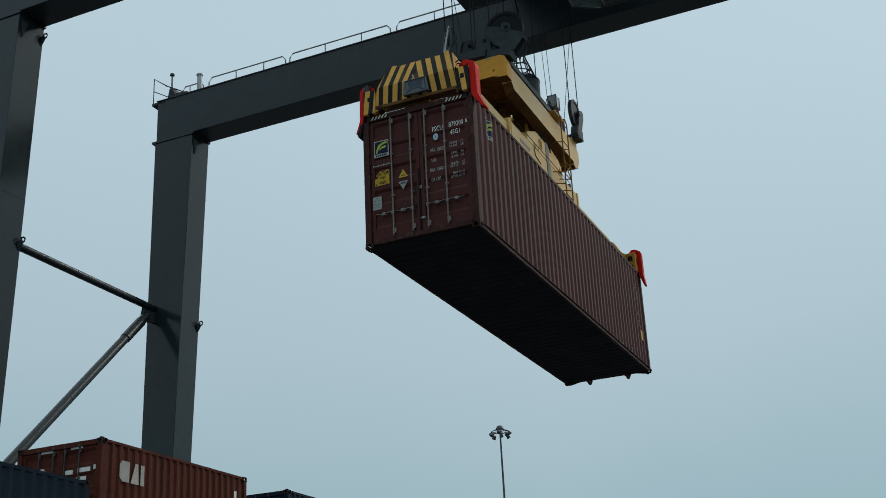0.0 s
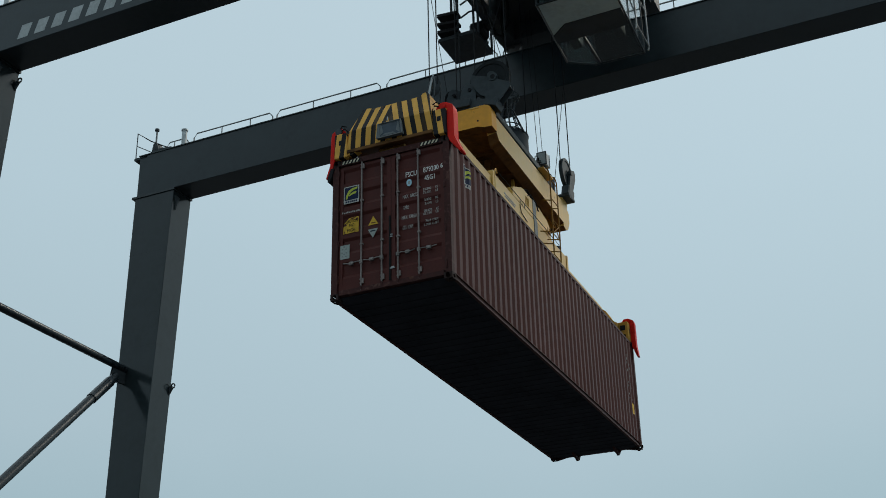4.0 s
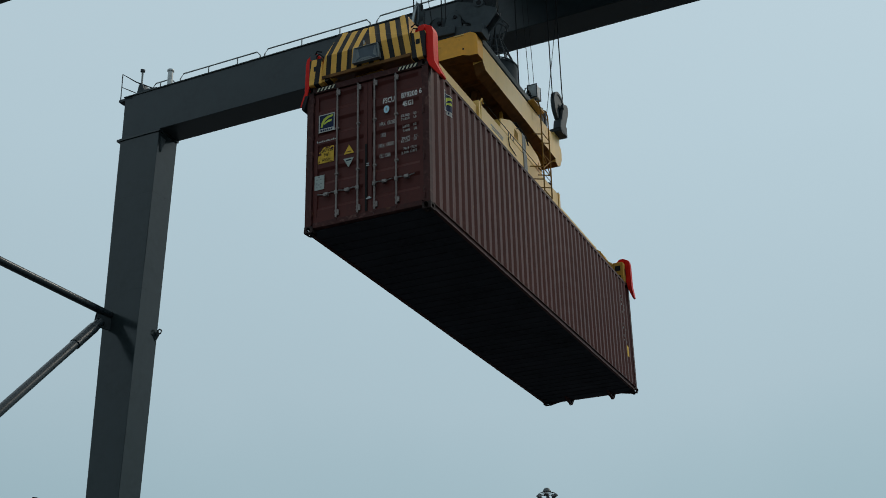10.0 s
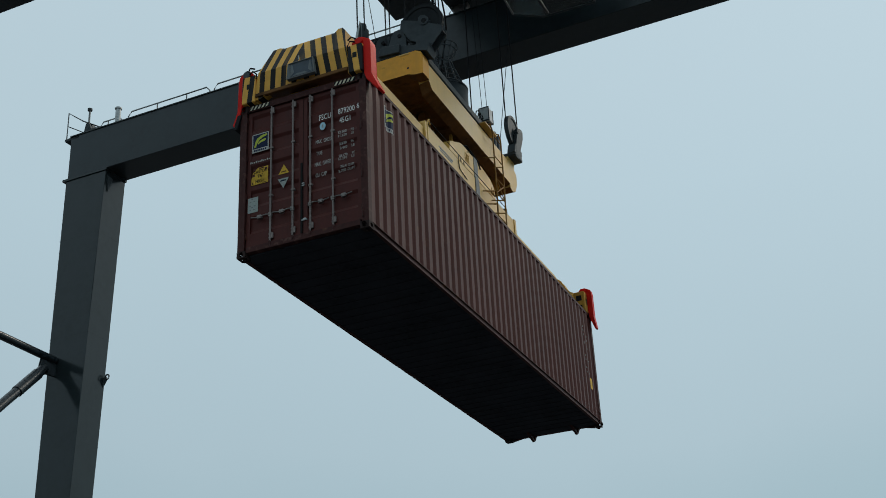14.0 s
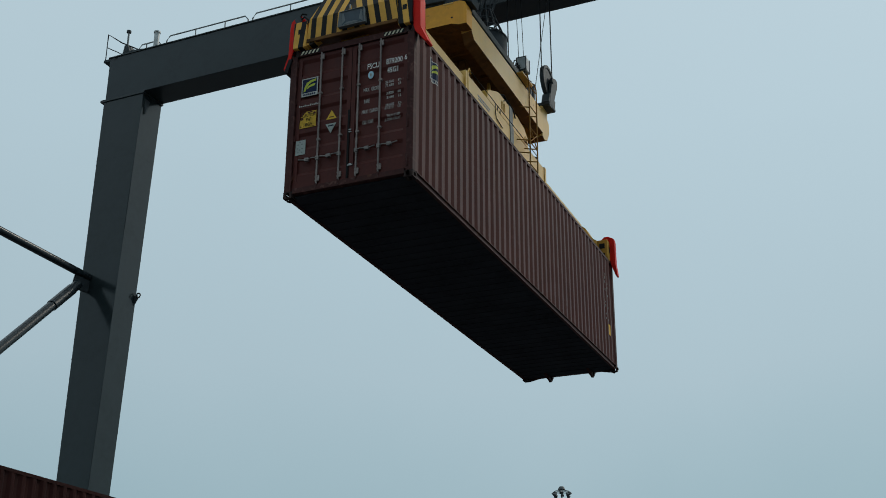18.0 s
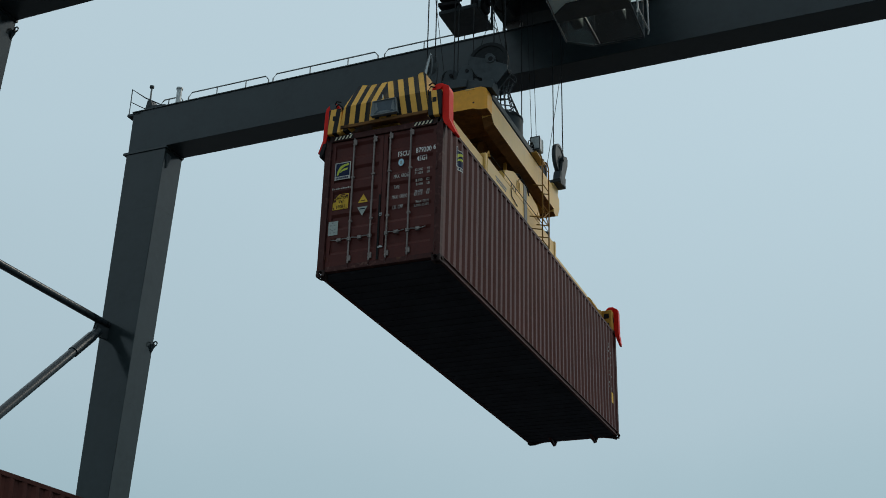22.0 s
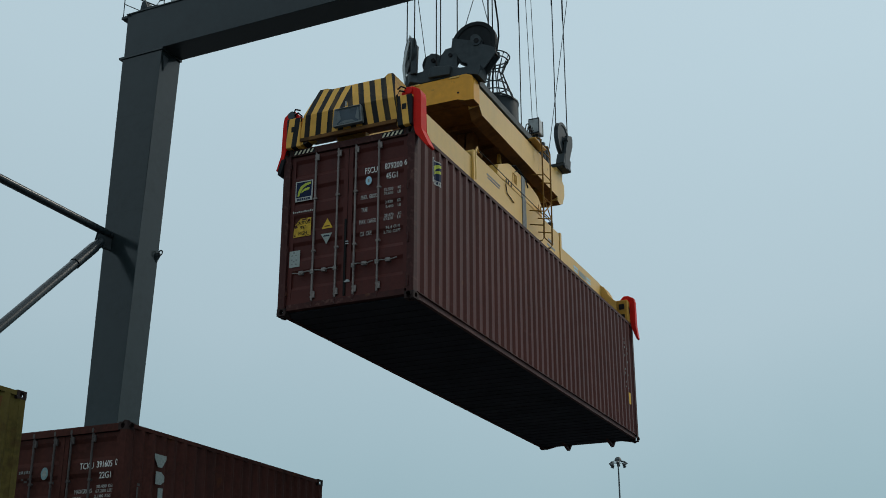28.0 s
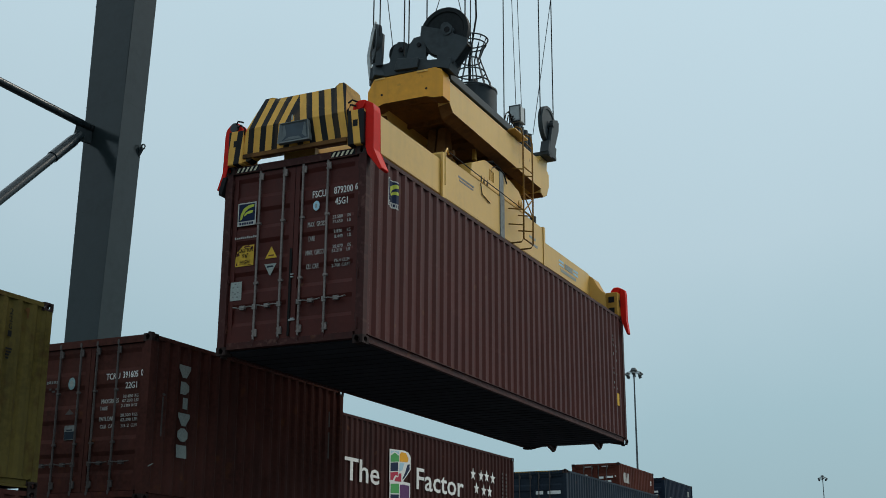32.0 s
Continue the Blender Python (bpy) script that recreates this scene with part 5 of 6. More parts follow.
for ys in (NEAR_Y, FAR_Y):
    yi = (ys[0] + 0.005, ys[1] - 0.02)
    dxl = 0.31 if ys is NEAR_Y else 0.0
    lg = leg(-22.73 + dxl, -21.25 + dxl, -22.88 + dxl, -21.92 + dxl, yi)
    # small brackets and lifting eyes on the leg
    for zz in ((13.32,) if ys is FAR_Y else (13.32, 19.25)):
        xk = -21.25 + dxl - 0.67 * (GZ0 - zz) / (GZ0 - 1.9)
        bm = B()
        prism(bm, [(xk - 0.02, zz + 0.06), (xk + 0.1, zz + 0.08), (xk + 0.12, zz - 0.02), (xk - 0.03, zz - 0.26)], "xz", ys[1] - 0.10, ys[1] - 0.06)
        rod(bm, [(xk + 0.12 + 0.07 * math.cos(a), ys[1] - 0.08, zz + 0.07 + 0.07 * math.sin(a)) for a in np.linspace(0, 2 * math.pi, 13)], 0.022, 6)
        part("eye_bracket", bm, "crane_dark", lg)
    bm = B()
    prism(bm, [(ys[0] + 0.10, GZ0 - 0.22), (ys[0] + 0.34, GZ0 - 0.24), (ys[0] + 0.16, GZ0 - 0.72)], "yz", -21.29 + dxl, -21.23 + dxl)
    part("eye_bracket", bm, "crane_dark", lg)
    bm = B()
    rod(bm, [(-22.68 + dxl + a, ys[0] + 0.2, GZ0 + b) for a, b in ((0, -0.5), (-0.1, -0.46), (-0.14, -0.55), (-0.08, -0.64), (0.01, -0.62))], 0.02, 6)
    part("lifting_eye", bm, "crane_dark", lg)
    for zz in (14.5, 17.6, 11.4):
        k = (GZ0 - zz) / (GZ0 - 1.9)
        x0, x1 = -22.73 + dxl - 0.15 * k, -21.25 + dxl - 0.67 * k
        bm = B()
        prism(bm, [(x0 - 0.002, yi[0] - 0.002), (x1 + 0.002, yi[0] - 0.002), (x1 + 0.002, yi[1] + 0.002), (x0 - 0.002, yi[1] + 0.002)], "xy", zz - 0.009, zz + 0.009)
        part("weld_seam", bm, "crane", lg)
    boxpart("leg_flange", (-22.84 + dxl, -21.2 + dxl, ys[0] - 0.03, ys[1] - 0.005, GZ0 - 0.075, GZ0 - 0.005), "crane", lg)
    leg(5.08, 3.6, 4.95, 4.1, yi)
    g = boxpart("girder", (XL, XR, ys[0], ys[1], GZ0, GZ1), "girder", crane_ob, "dark grey box girder", bevel=0.012)
    boxpart("trolley_rail", (-22.2, 4.0, (ys[0] + ys[1]) / 2 - 0.04, (ys[0] + ys[1]) / 2 + 0.04, GZ1, GZ1 + 0.12), "steel_worn", g)
    boxpart("top_flange", (XL - 0.03, XR + 0.03, ys[0] - 0.03, ys[1] + 0.03, GZ1 - 0.03, GZ1 + 0.002), "crane", g)
    # walkway rail on the outer top edge, in bent-end sections
    yr = ys[1] - 0.12
    for xa, xb in ((-22.3, -21.45), (-21.22, -18.21), (-18.05, -14.35), (-14.13, -10.47), (-10.27, -6.65), (-6.45, -2.8), (-2.6, 1.05)):
        low = 0.8 if xb < -21 else 0.86
        bm = B()
        rod(bm, [(xa, yr, GZ1), (xa, yr, GZ1 + low - 0.15), (xa + 0.12, yr, GZ1 + low), (xb - 0.12, yr, GZ1 + low), (xb, yr, GZ1 + low - 0.15), (xb, yr, GZ1)], 0.022, 6)
        hr = part("handrail", bm, "lamp_dull", crane_ob)
        for k in (0.36, 0.72):
            x = xa + (xb - xa) * k
            bm = B()
            rod(bm, [(x, yr, GZ1), (x, yr, GZ1 + low)], 0.018, 6)
            part("rail_post", bm, "lamp_dull", hr)
    # end platform, beacon post and anemometer
    plat = boxpart("end_platform", (XL - 0.24, XL + 0.3, ys[0] + 0.0, ys[1], GZ1 - 0.12, GZ1 - 0.04), "crane_dark", crane_ob)
    bm = B()
    rod(bm, [(XL - 0.22, ys[0] + 0.05, GZ1 - 0.1), (XL - 0.22, ys[0] + 0.05, GZ1 + 0.92), (XL + 0.05, ys[0] + 0.4, GZ1 + 0.75), (XL + 0.45, ys[1] - 0.1, GZ1 + 0.62)], 0.02, 6)
    rod(bm, [(XL - 0.22, ys[0] + 0.05, GZ1 + 0.45), (XL + 0.45, ys[1] - 0.1, GZ1 + 0.2)], 0.014, 6)
    rod(bm, [(XL + 0.45, ys[1] - 0.1, GZ1), (XL + 0.45, ys[1] - 0.1, GZ1 + 0.62)], 0.018, 6)
    part("platform_rail", bm, "crane", plat)
    bm = B()
    prism(bm, [(XL - 0.05, GZ1), (XL + 1.2, GZ1), (XL + 0.8, GZ1 + 0.42), (XL + 0.3, GZ1 + 0.46), (XL + 0.2, GZ1 + 0.72), (XL + 0.08, GZ1 + 0.7), (XL + 0.02, GZ1 + 0.4)], "xz", ys[0] + 0.5, ys[0] + 0.9)
    part("buffer_stand", bm, "crane_dark", plat)
    bm = B()
    rod(bm, [(XL + 0.02, ys[0] + 0.7, GZ1), (XL + 0.02, ys[0] + 0.7, GZ1 + 1.30)], 0.03, 8)
    bp = part("beacon_post", bm, "lamp_dull", plat)
    bm = B()
    rod(bm, [(XL + 0.02, ys[0] + 0.7, GZ1 + 1.30), (XL + 0.02, ys[0] + 0.7, GZ1 + 1.37)], 0.075, 14)
    part("beacon_cap", bm, "crane_dark", plat)
    bm = B()
    rod(bm, [(XL + 1.2, ys[1] - 0.3, GZ1), (XL + 1.2, ys[1] - 0.3, GZ1 + 0.88), (XL + 1.2, ys[1] - 0.3, GZ1 + 0.95)], 0.085, 12)
    rod(bm, [(XL + 1.2, ys[1] - 0.3, GZ1 + 0.95), (XL + 1.2, ys[1] - 0.3, GZ1 + 1.0)], 0.11, 12)
    part("vent_post", bm, "lamp", plat)

# maker's lettering on the near girder, as plain pale bars
for i in range(10):
    x = -20.2 + i * 0.55
    bm = B()
    prism(bm, [(x, GZ0 + 0.2), (x + 0.34, GZ0 + 0.2), (x + 0.46, GZ0 + 0.6), (x + 0.12, GZ0 + 0.6)], "xz", NEAR_Y[0] - 0.004, NEAR_Y[0] - 0.0005)
    part("name_bar", bm, "crane_line", crane_ob)

# braces between the legs of each side
for xs in (-22.1, 4.5):
    zn = 13.68
    bm = B()
    xf = xs - 0.4 if xs < -10 else xs  # the far end sits at the leg's outer edge
    rod(bm, [(xs, NEAR_Y[1] - 0.05, zn + 0.08), (xf, FAR_Y[0] + 0.05, zn + 0.14)], 0.11, 20)
    part("tie_tube", bm, "crane_satin", crane_ob)
    bm = B()
    rod(bm, [(xs, 22.84, 6.82), (xf + 0.03, 29.6, 13.47)], 0.137, 20)
    dg = part("diagonal_tube", bm, "crane_satin", crane_ob)
    bm = B()
    rod(bm, [(xf + 0.087, 28.6, 12.486), (xf + 0.044, 29.35, 13.224)], 0.158, 20)
    part("sleeve", bm, "crane_satin", dg)
    for s in (-1, 1):
        bm = B()
        prism(bm, [(30.04, zn - 0.32), (30.04, zn + 0.22), (29.8, zn + 0.18), (29.5, zn + 0.1), (29.42, zn - 0.25), (29.1, zn - 0.55), (29.2, zn - 0.68), (29.7, zn - 0.35)], "yz", xf + s * 0.03 - 0.012, xf + s * 0.03 + 0.012)
        part("gusset", bm, "crane_dark", dg)
    bm = B()
    prism(bm, [(22.83, zn - 0.3), (22.83, zn + 0.3), (23.2, zn + 0.15), (23.2, zn - 0.15)], "yz", xs - 0.015, xs + 0.015)
    part("gusset", bm, "crane_dark", dg)
    # sill beam and wheels
    sill = boxpart("sill_beam", (xs - 0.42, xs + 0.42, 20.3, 32.6, 1.2, 1.9), "crane", crane_ob, bevel=0.02)
    for y in (20.8, 22.3, 30.6, 32.1):
        bm = B()
        disc(bm, (xs, y, 0.72), "x", 0.72, 0.5, 28)
        wh = part("wheel", bm, "tyre", crane_ob)
        bm = B()
        rod(bm, [(xs - 0.3, y, 0.72), (xs + 0.3, y, 0.72)], 0.22, 14)
        part("hub", bm, "crane_dark", wh)

# ---- trolley on the girders, in crane coordinates ----
KX0, KY0, TROL = -7.680, 20.248, 0.45
TROLLEY_Y = 0.2
bm = B()
for x0, y0, y1 in ((-9.67, 21.3, 27.9), (-9.0, 27.9, 28.4), (-9.67, 28.4, 30.5)):
    box(bm, x0, -5.55, y0, y1, GZ1 + 0.96, GZ1 + 1.02)
trolley = thing("hoist_trolley", "dark grey hoist trolley with glazed cabin on crane girders", "crane trolley")
part("deck", bm, "crane_dark", trolley)
for y0, y1 in ((21.5, 22.4), (29.7, 30.6)):
    boxpart("end_carriage", (-10.1, -5.55, y0 + 0.15, y1 - 0.15, GZ1 + 0.42, GZ1 + 0.95), "crane_dark", trolley)
for x0 in (-10.08, -8.05, -7.2, -6.05):
    boxpart("cross_girder", (x0, x0 + 0.42, 22.26, 29.84, GZ1 + 0.35, GZ1 + 0.95), "crane_dark", trolley)
for y in (21.95, 30.13):
    for x in (-9.8, -6.1):
        bm = B()
        disc(bm, (x, y, GZ1 + 0.37), "y", 0.25, 0.16, 20)
        part("trolley_wheel", bm, "steel_worn", trolley)
for y in (23.6, 27.6):
    bm = B()
    rod(bm, [(-9.7, y, GZ1 + 1.75), (-6.2, y, GZ1 + 1.75)], 0.5, 24)
    part("hoist_drum", bm, "crane_dark", trolley)
boxpart("machinery_house", (-8.6, -5.8, 24.4, 26.8, GZ1 + 1.02, GZ1 + 2.9), "crane", trolley, bevel=0.03)
rope_set = thing("hoist_rope_set", "bundle of dark greased wire ropes below the trolley", "rope")
for x, y in ROPES:
    bm = B()
    hung = HANG @ Vector((x, y, 8.0))
    p = SKEW.inverted() @ Vector((KX0 + hung.x, KY0 + hung.y, 0))
    rod(bm, [(p.x, p.y - TROL, 16.7), (p.x, p.y - TROL, GZ1 + 1.6)], 0.0122, 6)
    part("hoist_rope", bm, "rope", rope_set)
# service platform with its control cabinet and lamps, beside the ropes
cab2 = boxpart("control_cabinet", (-10.24, -9.2, 25.85, 26.95, 19.2, 19.32), "crane_dark", trolley, "black service platform below the trolley", bevel=0.015)
boxpart("cabinet_body", (-9.9, -9.3, 26.4, 26.9, 19.32, 19.62), "crane_dark", cab2, bevel=0.02)
boxpart("motor", (-9.44, -9.08, 25.95, 26.5, 19.32, 19.62), "black", cab2, bevel=0.06)
boxpart("motor", (-9.3, -8.98, 26.1, 26.4, 19.5, 19.74), "black", cab2, bevel=0.05)
for k, (z, tilt) in enumerate(((19.42, 0.05), (19.66, 0.06), (19.92, 0.04))):
    bm = B()
    prism(bm, [(-10.24, z), (-9.68, z - tilt), (-9.68, z + 0.1 - tilt), (-10.24, z + 0.11)], "xz", 25.78, 26.05)
    part("floodlight", bm, "black", cab2, bevel=0.015)
for x, y in ((-10.0, 26.15), (-9.72, 25.85), (-9.7, 26.9), (-9.22, 26.9), (-9.16, 25.88)):
    boxpart("hanger", (x - 0.025, x + 0.025, y, y + 0.05, 19.2, GZ1 + 0.96), "crane_dark", cab2)
for z in (19.85, 20.25):
    bm = B()
    rod(bm, [(-9.6, 25.82, z - 0.12), (-9.35, 25.82, z), (-9.18, 25.84, z), (-9.14, 25.9, z - 0.1), (-9.14, 26.9, z - 0.1)], 0.024, 6)
    part("platform_rail", bm, "crane_dark", cab2)
bm = B()
rod(bm, [(-9.1, 26.0, 20.4), (-8.95, 25.95, 19.7), (-8.72, 25.95, 19.05), (-8.55, 26.0, 18.95), (-8.45, 26.05, 19.3), (-8.4, 26.1, 20.6)], 0.045, 8)
part("cable_loop", bm, "gasket", trolley)
# operator's cabin: a glazed box with one corner cut off and a glass floor
CZ0, CZ1 = 18.75, 21.0
PLAN = [(-7.25, 24.9), (-5.42, 24.9), (-5.53, 27.98), (-6.80, 27.93), (-7.41, 27.5)]
cabin = boxpart("operator_cabin", (-7.47, -5.4, 24.85, 27.98, CZ1 + 0.04, CZ1 + 0.14), "crane", trolley, "glazed operator cabin hung under the trolley")
for z in (CZ0, CZ1):
    for k, (p, q) in enumerate(zip(PLAN, PLAN[1:] + PLAN[:1])):
        bm = B()
        rod(bm, [(*p, z), (*q, z)], 0.026, 6)
        part("frame_bar", bm, "lamp_dull" if z == CZ0 and k == 4 else "crane_dark", cabin)
for p in PLAN:
    bm = B()
    rod(bm, [(*p, CZ0), (*p, CZ1)], 0.024, 6)
    part("corner_bar", bm, "crane_dark", cabin)
for p, q in zip(PLAN, PLAN[1:] + PLAN[:1]):
    d = (Vector(q) - Vector(p)).normalized() * 0.04
    nrm = Vector((-d.y, d.x)) * 0.1
    bm = B()
    prism(bm, [(p[0] + d.x + nrm.x, p[1] + d.y + nrm.y), (q[0] - d.x + nrm.x, q[1] - d.y + nrm.y), (q[0] - d.x - nrm.x, q[1] - d.y - nrm.y), (p[0] + d.x - nrm.x, p[1] + d.y - nrm.y)], "xy", CZ0 + 0.04, CZ1 - 0.04)
    part("pane", bm, "glass", cabin).visible_shadow = False
bm = B()
prism(bm, [(-7.35, 26.3), (-6.9, 25.93), (-5.49, 25.9), (-5.5, 26.6), (-7.36, 26.6)], "xy", CZ0 - 0.02, CZ0 + 0.03)
part("floor_panel", bm, "crane_dark", cabin)
for pts in ([(-7.36, 26.62), (-6.72, 26.62), (-6.72, 27.86), (-7.37, 27.48)], [(-6.62, 26.62), (-5.52, 26.62), (-5.55, 27.88), (-6.62, 27.88)]):
    bm = B()
    prism(bm, pts, "xy", CZ0 - 0.005, CZ0 + 0.005)
    floor_pane = part("pane", bm, "glass_dark", cabin)
    floor_pane.visible_shadow = False
# Opaque pale sheet stands in for the light in this floor glass.
bm = B()
prism(bm, [(-7.22, 24.95), (-5.45, 24.95), (-5.48, 25.88), (-6.92, 25.9), (-7.31, 26.24)], "xy", CZ0 - 0.005, CZ0 + 0.005)
part("floor_plate", bm, "lit_pane", cabin, "floor glass painted pale grey-green for the light in it")
bm = B()
rod(bm, [(-7.34, 26.3, CZ0), (-6.9, 25.91, CZ0), (-5.48, 25.89, CZ0)], 0.022, 6)
part("floor_bar", bm, "crane_dark", cabin)
boxpart("floor_bar", (-6.70, -6.64, 26.62, 27.85, CZ0 - 0.03, CZ0 + 0.03), "crane_dark", cabin)
seat = boxpart("operator_seat", (-6.75, -6.2, 26.5, 27.0, CZ0 + 0.4, CZ0 + 0.55), "black", cabin, bevel=0.04)
boxpart("backrest", (-6.75, -6.2, 26.4, 26.52, CZ0 + 0.56, CZ0 + 1.25), "black", seat, bevel=0.04)
for x0 in (-7.1, -6.0):
    boxpart("console", (x0, x0 + 0.25, 26.5, 27.15, CZ0 + 0.05, CZ0 + 0.75), "crane_dark", cabin, bevel=0.02)
boxpart("back_wall", (-7.2, -5.46, 25.0, 25.04, CZ0 + 0.04, CZ0 + 1.9), "lamp_dull", cabin)
for x in (-7.12, -5.82):
    boxpart("hanger", (x - 0.07, x + 0.07, 27.2, 27.4, CZ1 + 0.14, GZ1 + 0.5), "crane_dark", cabin)
for y in (26.9, 27.95):
    bm = B()
    rod(bm, [(-5.42, y, CZ0 + 0.02), (-5.40, y, CZ0 + 0.15), (-5.40, y, CZ0 + 2.2)], 0.025, 6)
    part("cabin_rail", bm, "zinc", cabin)
bm = B()
for z in (0.15, 1.2):
    rod(bm, [(-5.40, 26.9, CZ0 + z), (-5.40, 27.95, CZ0 + z)], 0.02, 6)
part("cabin_rail", bm, "zinc", cabin)

# ---- container stacks (right face x, near end y, tier heights) ----
ROW_A, ROW_B, ROW_C = -12.16, -15.0, -18.04


def stacked(x, y, z, length, height, paint, label, **kw):
    return container(label, paint, length, height, (x, y, z), group="stacked containers", **kw)


def letter_block(c, name, x_or_y, z, w, h, facing, depth, material="white"):
    plate(name, [(x_or_y, z), (x_or_y + w, z), (x_or_y + w, z + h), (x_or_y, z + h)], facing, depth, material, c, thick=0.004)


LOW = 2.635  # lower tier of the nearest row
stacked(ROW_A, 15.21, 0, 6.058, LOW + 0.025, "brown", "dark brown shipping container on the ground under another")
brown_box = stacked(ROW_A, 15.21, LOW + 0.025, 6.058, STD, "brown", "dark red-brown short container with a column of white blocks")
zd = door_sheet(STD, 4)
for words, x, zz, w, h in (
    ("TCKU", -0.85, 1.93, 0.27, 0.1), ("391605", -0.52, 1.94, 0.29, 0.1), ("0", -0.17, 1.95, 0.045, 0.1), ("22G1", -0.46, 1.77, 0.22, 0.1),
    ("MAXGROSS", -0.86, 1.53, 0.34, 0.07), ("30.480 KGS", -0.45, 1.60, 0.33, 0.05), ("67.200 LBS", -0.45, 1.53, 0.33, 0.05),
    ("TARE", -0.86, 1.42, 0.15, 0.06), ("2.180 KGS", -0.45, 1.45, 0.31, 0.045),
    ("PAYLOAD", -0.86, 1.25, 0.3, 0.07), ("28.300 KGS", -0.45, 1.30, 0.33, 0.05), ("62.390 LBS", -0.45, 1.23, 0.33, 0.05), ("CUB CAP", -0.86, 1.14, 0.28, 0.06), ("33.2 CUM", -0.45, 1.14, 0.31, 0.05),
):
    words_row("door_lettering", words, w, h, (x - (0.03 if zz > 1.7 else 0.1), 0.052, zz + (-0.02 if zz > 1.7 else 0.01)), "front", "white" if zz > 1.7 else "dull_white", brown_box, zd)
bm = B()
prism(bm, [(-1.57 + 0.07 * math.cos(a), 1.9 + 0.1 * math.sin(a)) for a in np.linspace(0, 2 * math.pi, 17)[:-1]], "xz", 0.047, 0.051)
em = part("round_emblem", bm, "faded_teal", brown_box, "faded teal round emblem")
bm = B()
prism(bm, [(-1.57 + 0.038 * math.cos(a), 1.9 + 0.055 * math.sin(a)) for a in np.linspace(0, 2 * math.pi, 13)[:-1]], "xz", 0.043, 0.047)
part("sign_mark", bm, "grey_label", em)
for i in range(5):
    letter_block(brown_box, "name_bar", -2.09 + i * 0.05, 1.92 + 0.006 * (i % 2), 0.03, 0.045, "front", 0.052, "faded_name")
for x, zz, w in ((-2.03, 1.82, 0.04), (-1.97, 1.78, 0.06), (-1.9, 1.82, 0.03)):
    letter_block(brown_box, "name_bar", x, zz, w, 0.03, "front", 0.052, "bar_dimmed")
plate("warning_sign", [(-1.655, 1.405), (-1.48, 1.405), (-1.57, 1.49)], "front", 0.05, "bar_dimmed", brown_box)
st = plate("data_plate", [(-1.64, 1.0), (-1.44, 1.0), (-1.44, 1.23), (-1.64, 1.23)], "front", 0.05, "faded_name", brown_box)
plate("sign_mark", [(-1.635, 1.01), (-1.445, 1.01), (-1.445, 1.13), (-1.635, 1.13)], "front", 0.046, "slate", st, thick=0.002)
plate("sign_mark", [(-1.6, 1.145), (-1.48, 1.145), (-1.48, 1.165), (-1.6, 1.165)], "front", 0.046, "slate", st, thick=0.002)
# six pale emblem shapes one above another on the side
for dy, z0, pts in (
    (0.76, 2.02, [(0, 0.2), (0, 0.14), (0.1, 0), (0.2, 0), (0.3, 0.14), (0.3, 0.2)]),
    (0.82, 1.75, [(0, 0), (0.13, 0), (0.22, 0.06), (0.22, 0.15), (0.13, 0.2), (0, 0.2)]),
    (0.90, 1.52, [(0, 0), (0.12, 0), (0.12, 0.18), (0, 0.18)]),
    (0.80, 1.25, [(0, 0.2), (0, 0.14), (0.1, 0), (0.2, 0), (0.3, 0.14), (0.3, 0.2)]),
    (0.81, 1.0, [(0.08, 0), (0.18, 0), (0.26, 0.06), (0.26, 0.15), (0.18, 0.21), (0.08, 0.21), (0, 0.15), (0, 0.06)]),
    (0.79, 0.74, [(0.02, 0), (0.28, 0), (0.26, 0.2), (0, 0.2)]),
):
    plate("name_shape", [(dy + p, z0 + q) for p, q in pts], "side", -0.012, "grey_label", brown_box, thick=0.004)
for y, zz, w, h in ((0.37, 1.02, 0.035, 0.62), (0.37, 1.66, 0.07, 0.035), (5.5, 1.2, 0.05, 0.5), (5.5, 1.8, 0.05, 0.3)):
    letter_block(brown_box, "code_bar", y, zz, w, h, "side", -0.012, "bar_dimmed")
plate("scratch", [(0.09, 0.51), (0.25, 0.585), (0.25, 0.60), (0.09, 0.53)], "side", -0.012, "grey_label", brown_box)

stacked(ROW_A, 6.96, 0, 6.058, LOW, "brown", "dark brown shipping container on the ground under a yellow one")
yellow_box = stacked(ROW_A, 6.96, LOW, 6.058, STD, "mustard", "mustard yellow 20 ft container with scuffed paint", frame_paint="mustard")
for i, ch in enumerate("22G1"):
    lettering("side_lettering", ch, 0.062, 0.08, (-0.012, 5.26, 2.29 - i * 0.101), "side", "black", yellow_box)
for i in range(4):
    letter_block(yellow_box, "code_bar", 5.24 + 0.015 * (i % 2), 1.81 - i * 0.042, 0.11 - 0.02 * i, 0.024, "side", -0.012, "black")
plate("scrape", [(5.54, 2.43), (5.62, 2.45), (5.6, 2.29), (5.57, 2.3), (5.575, 2.39), (5.54, 2.38)], "side", -0.012, "dark_brown", yellow_box)

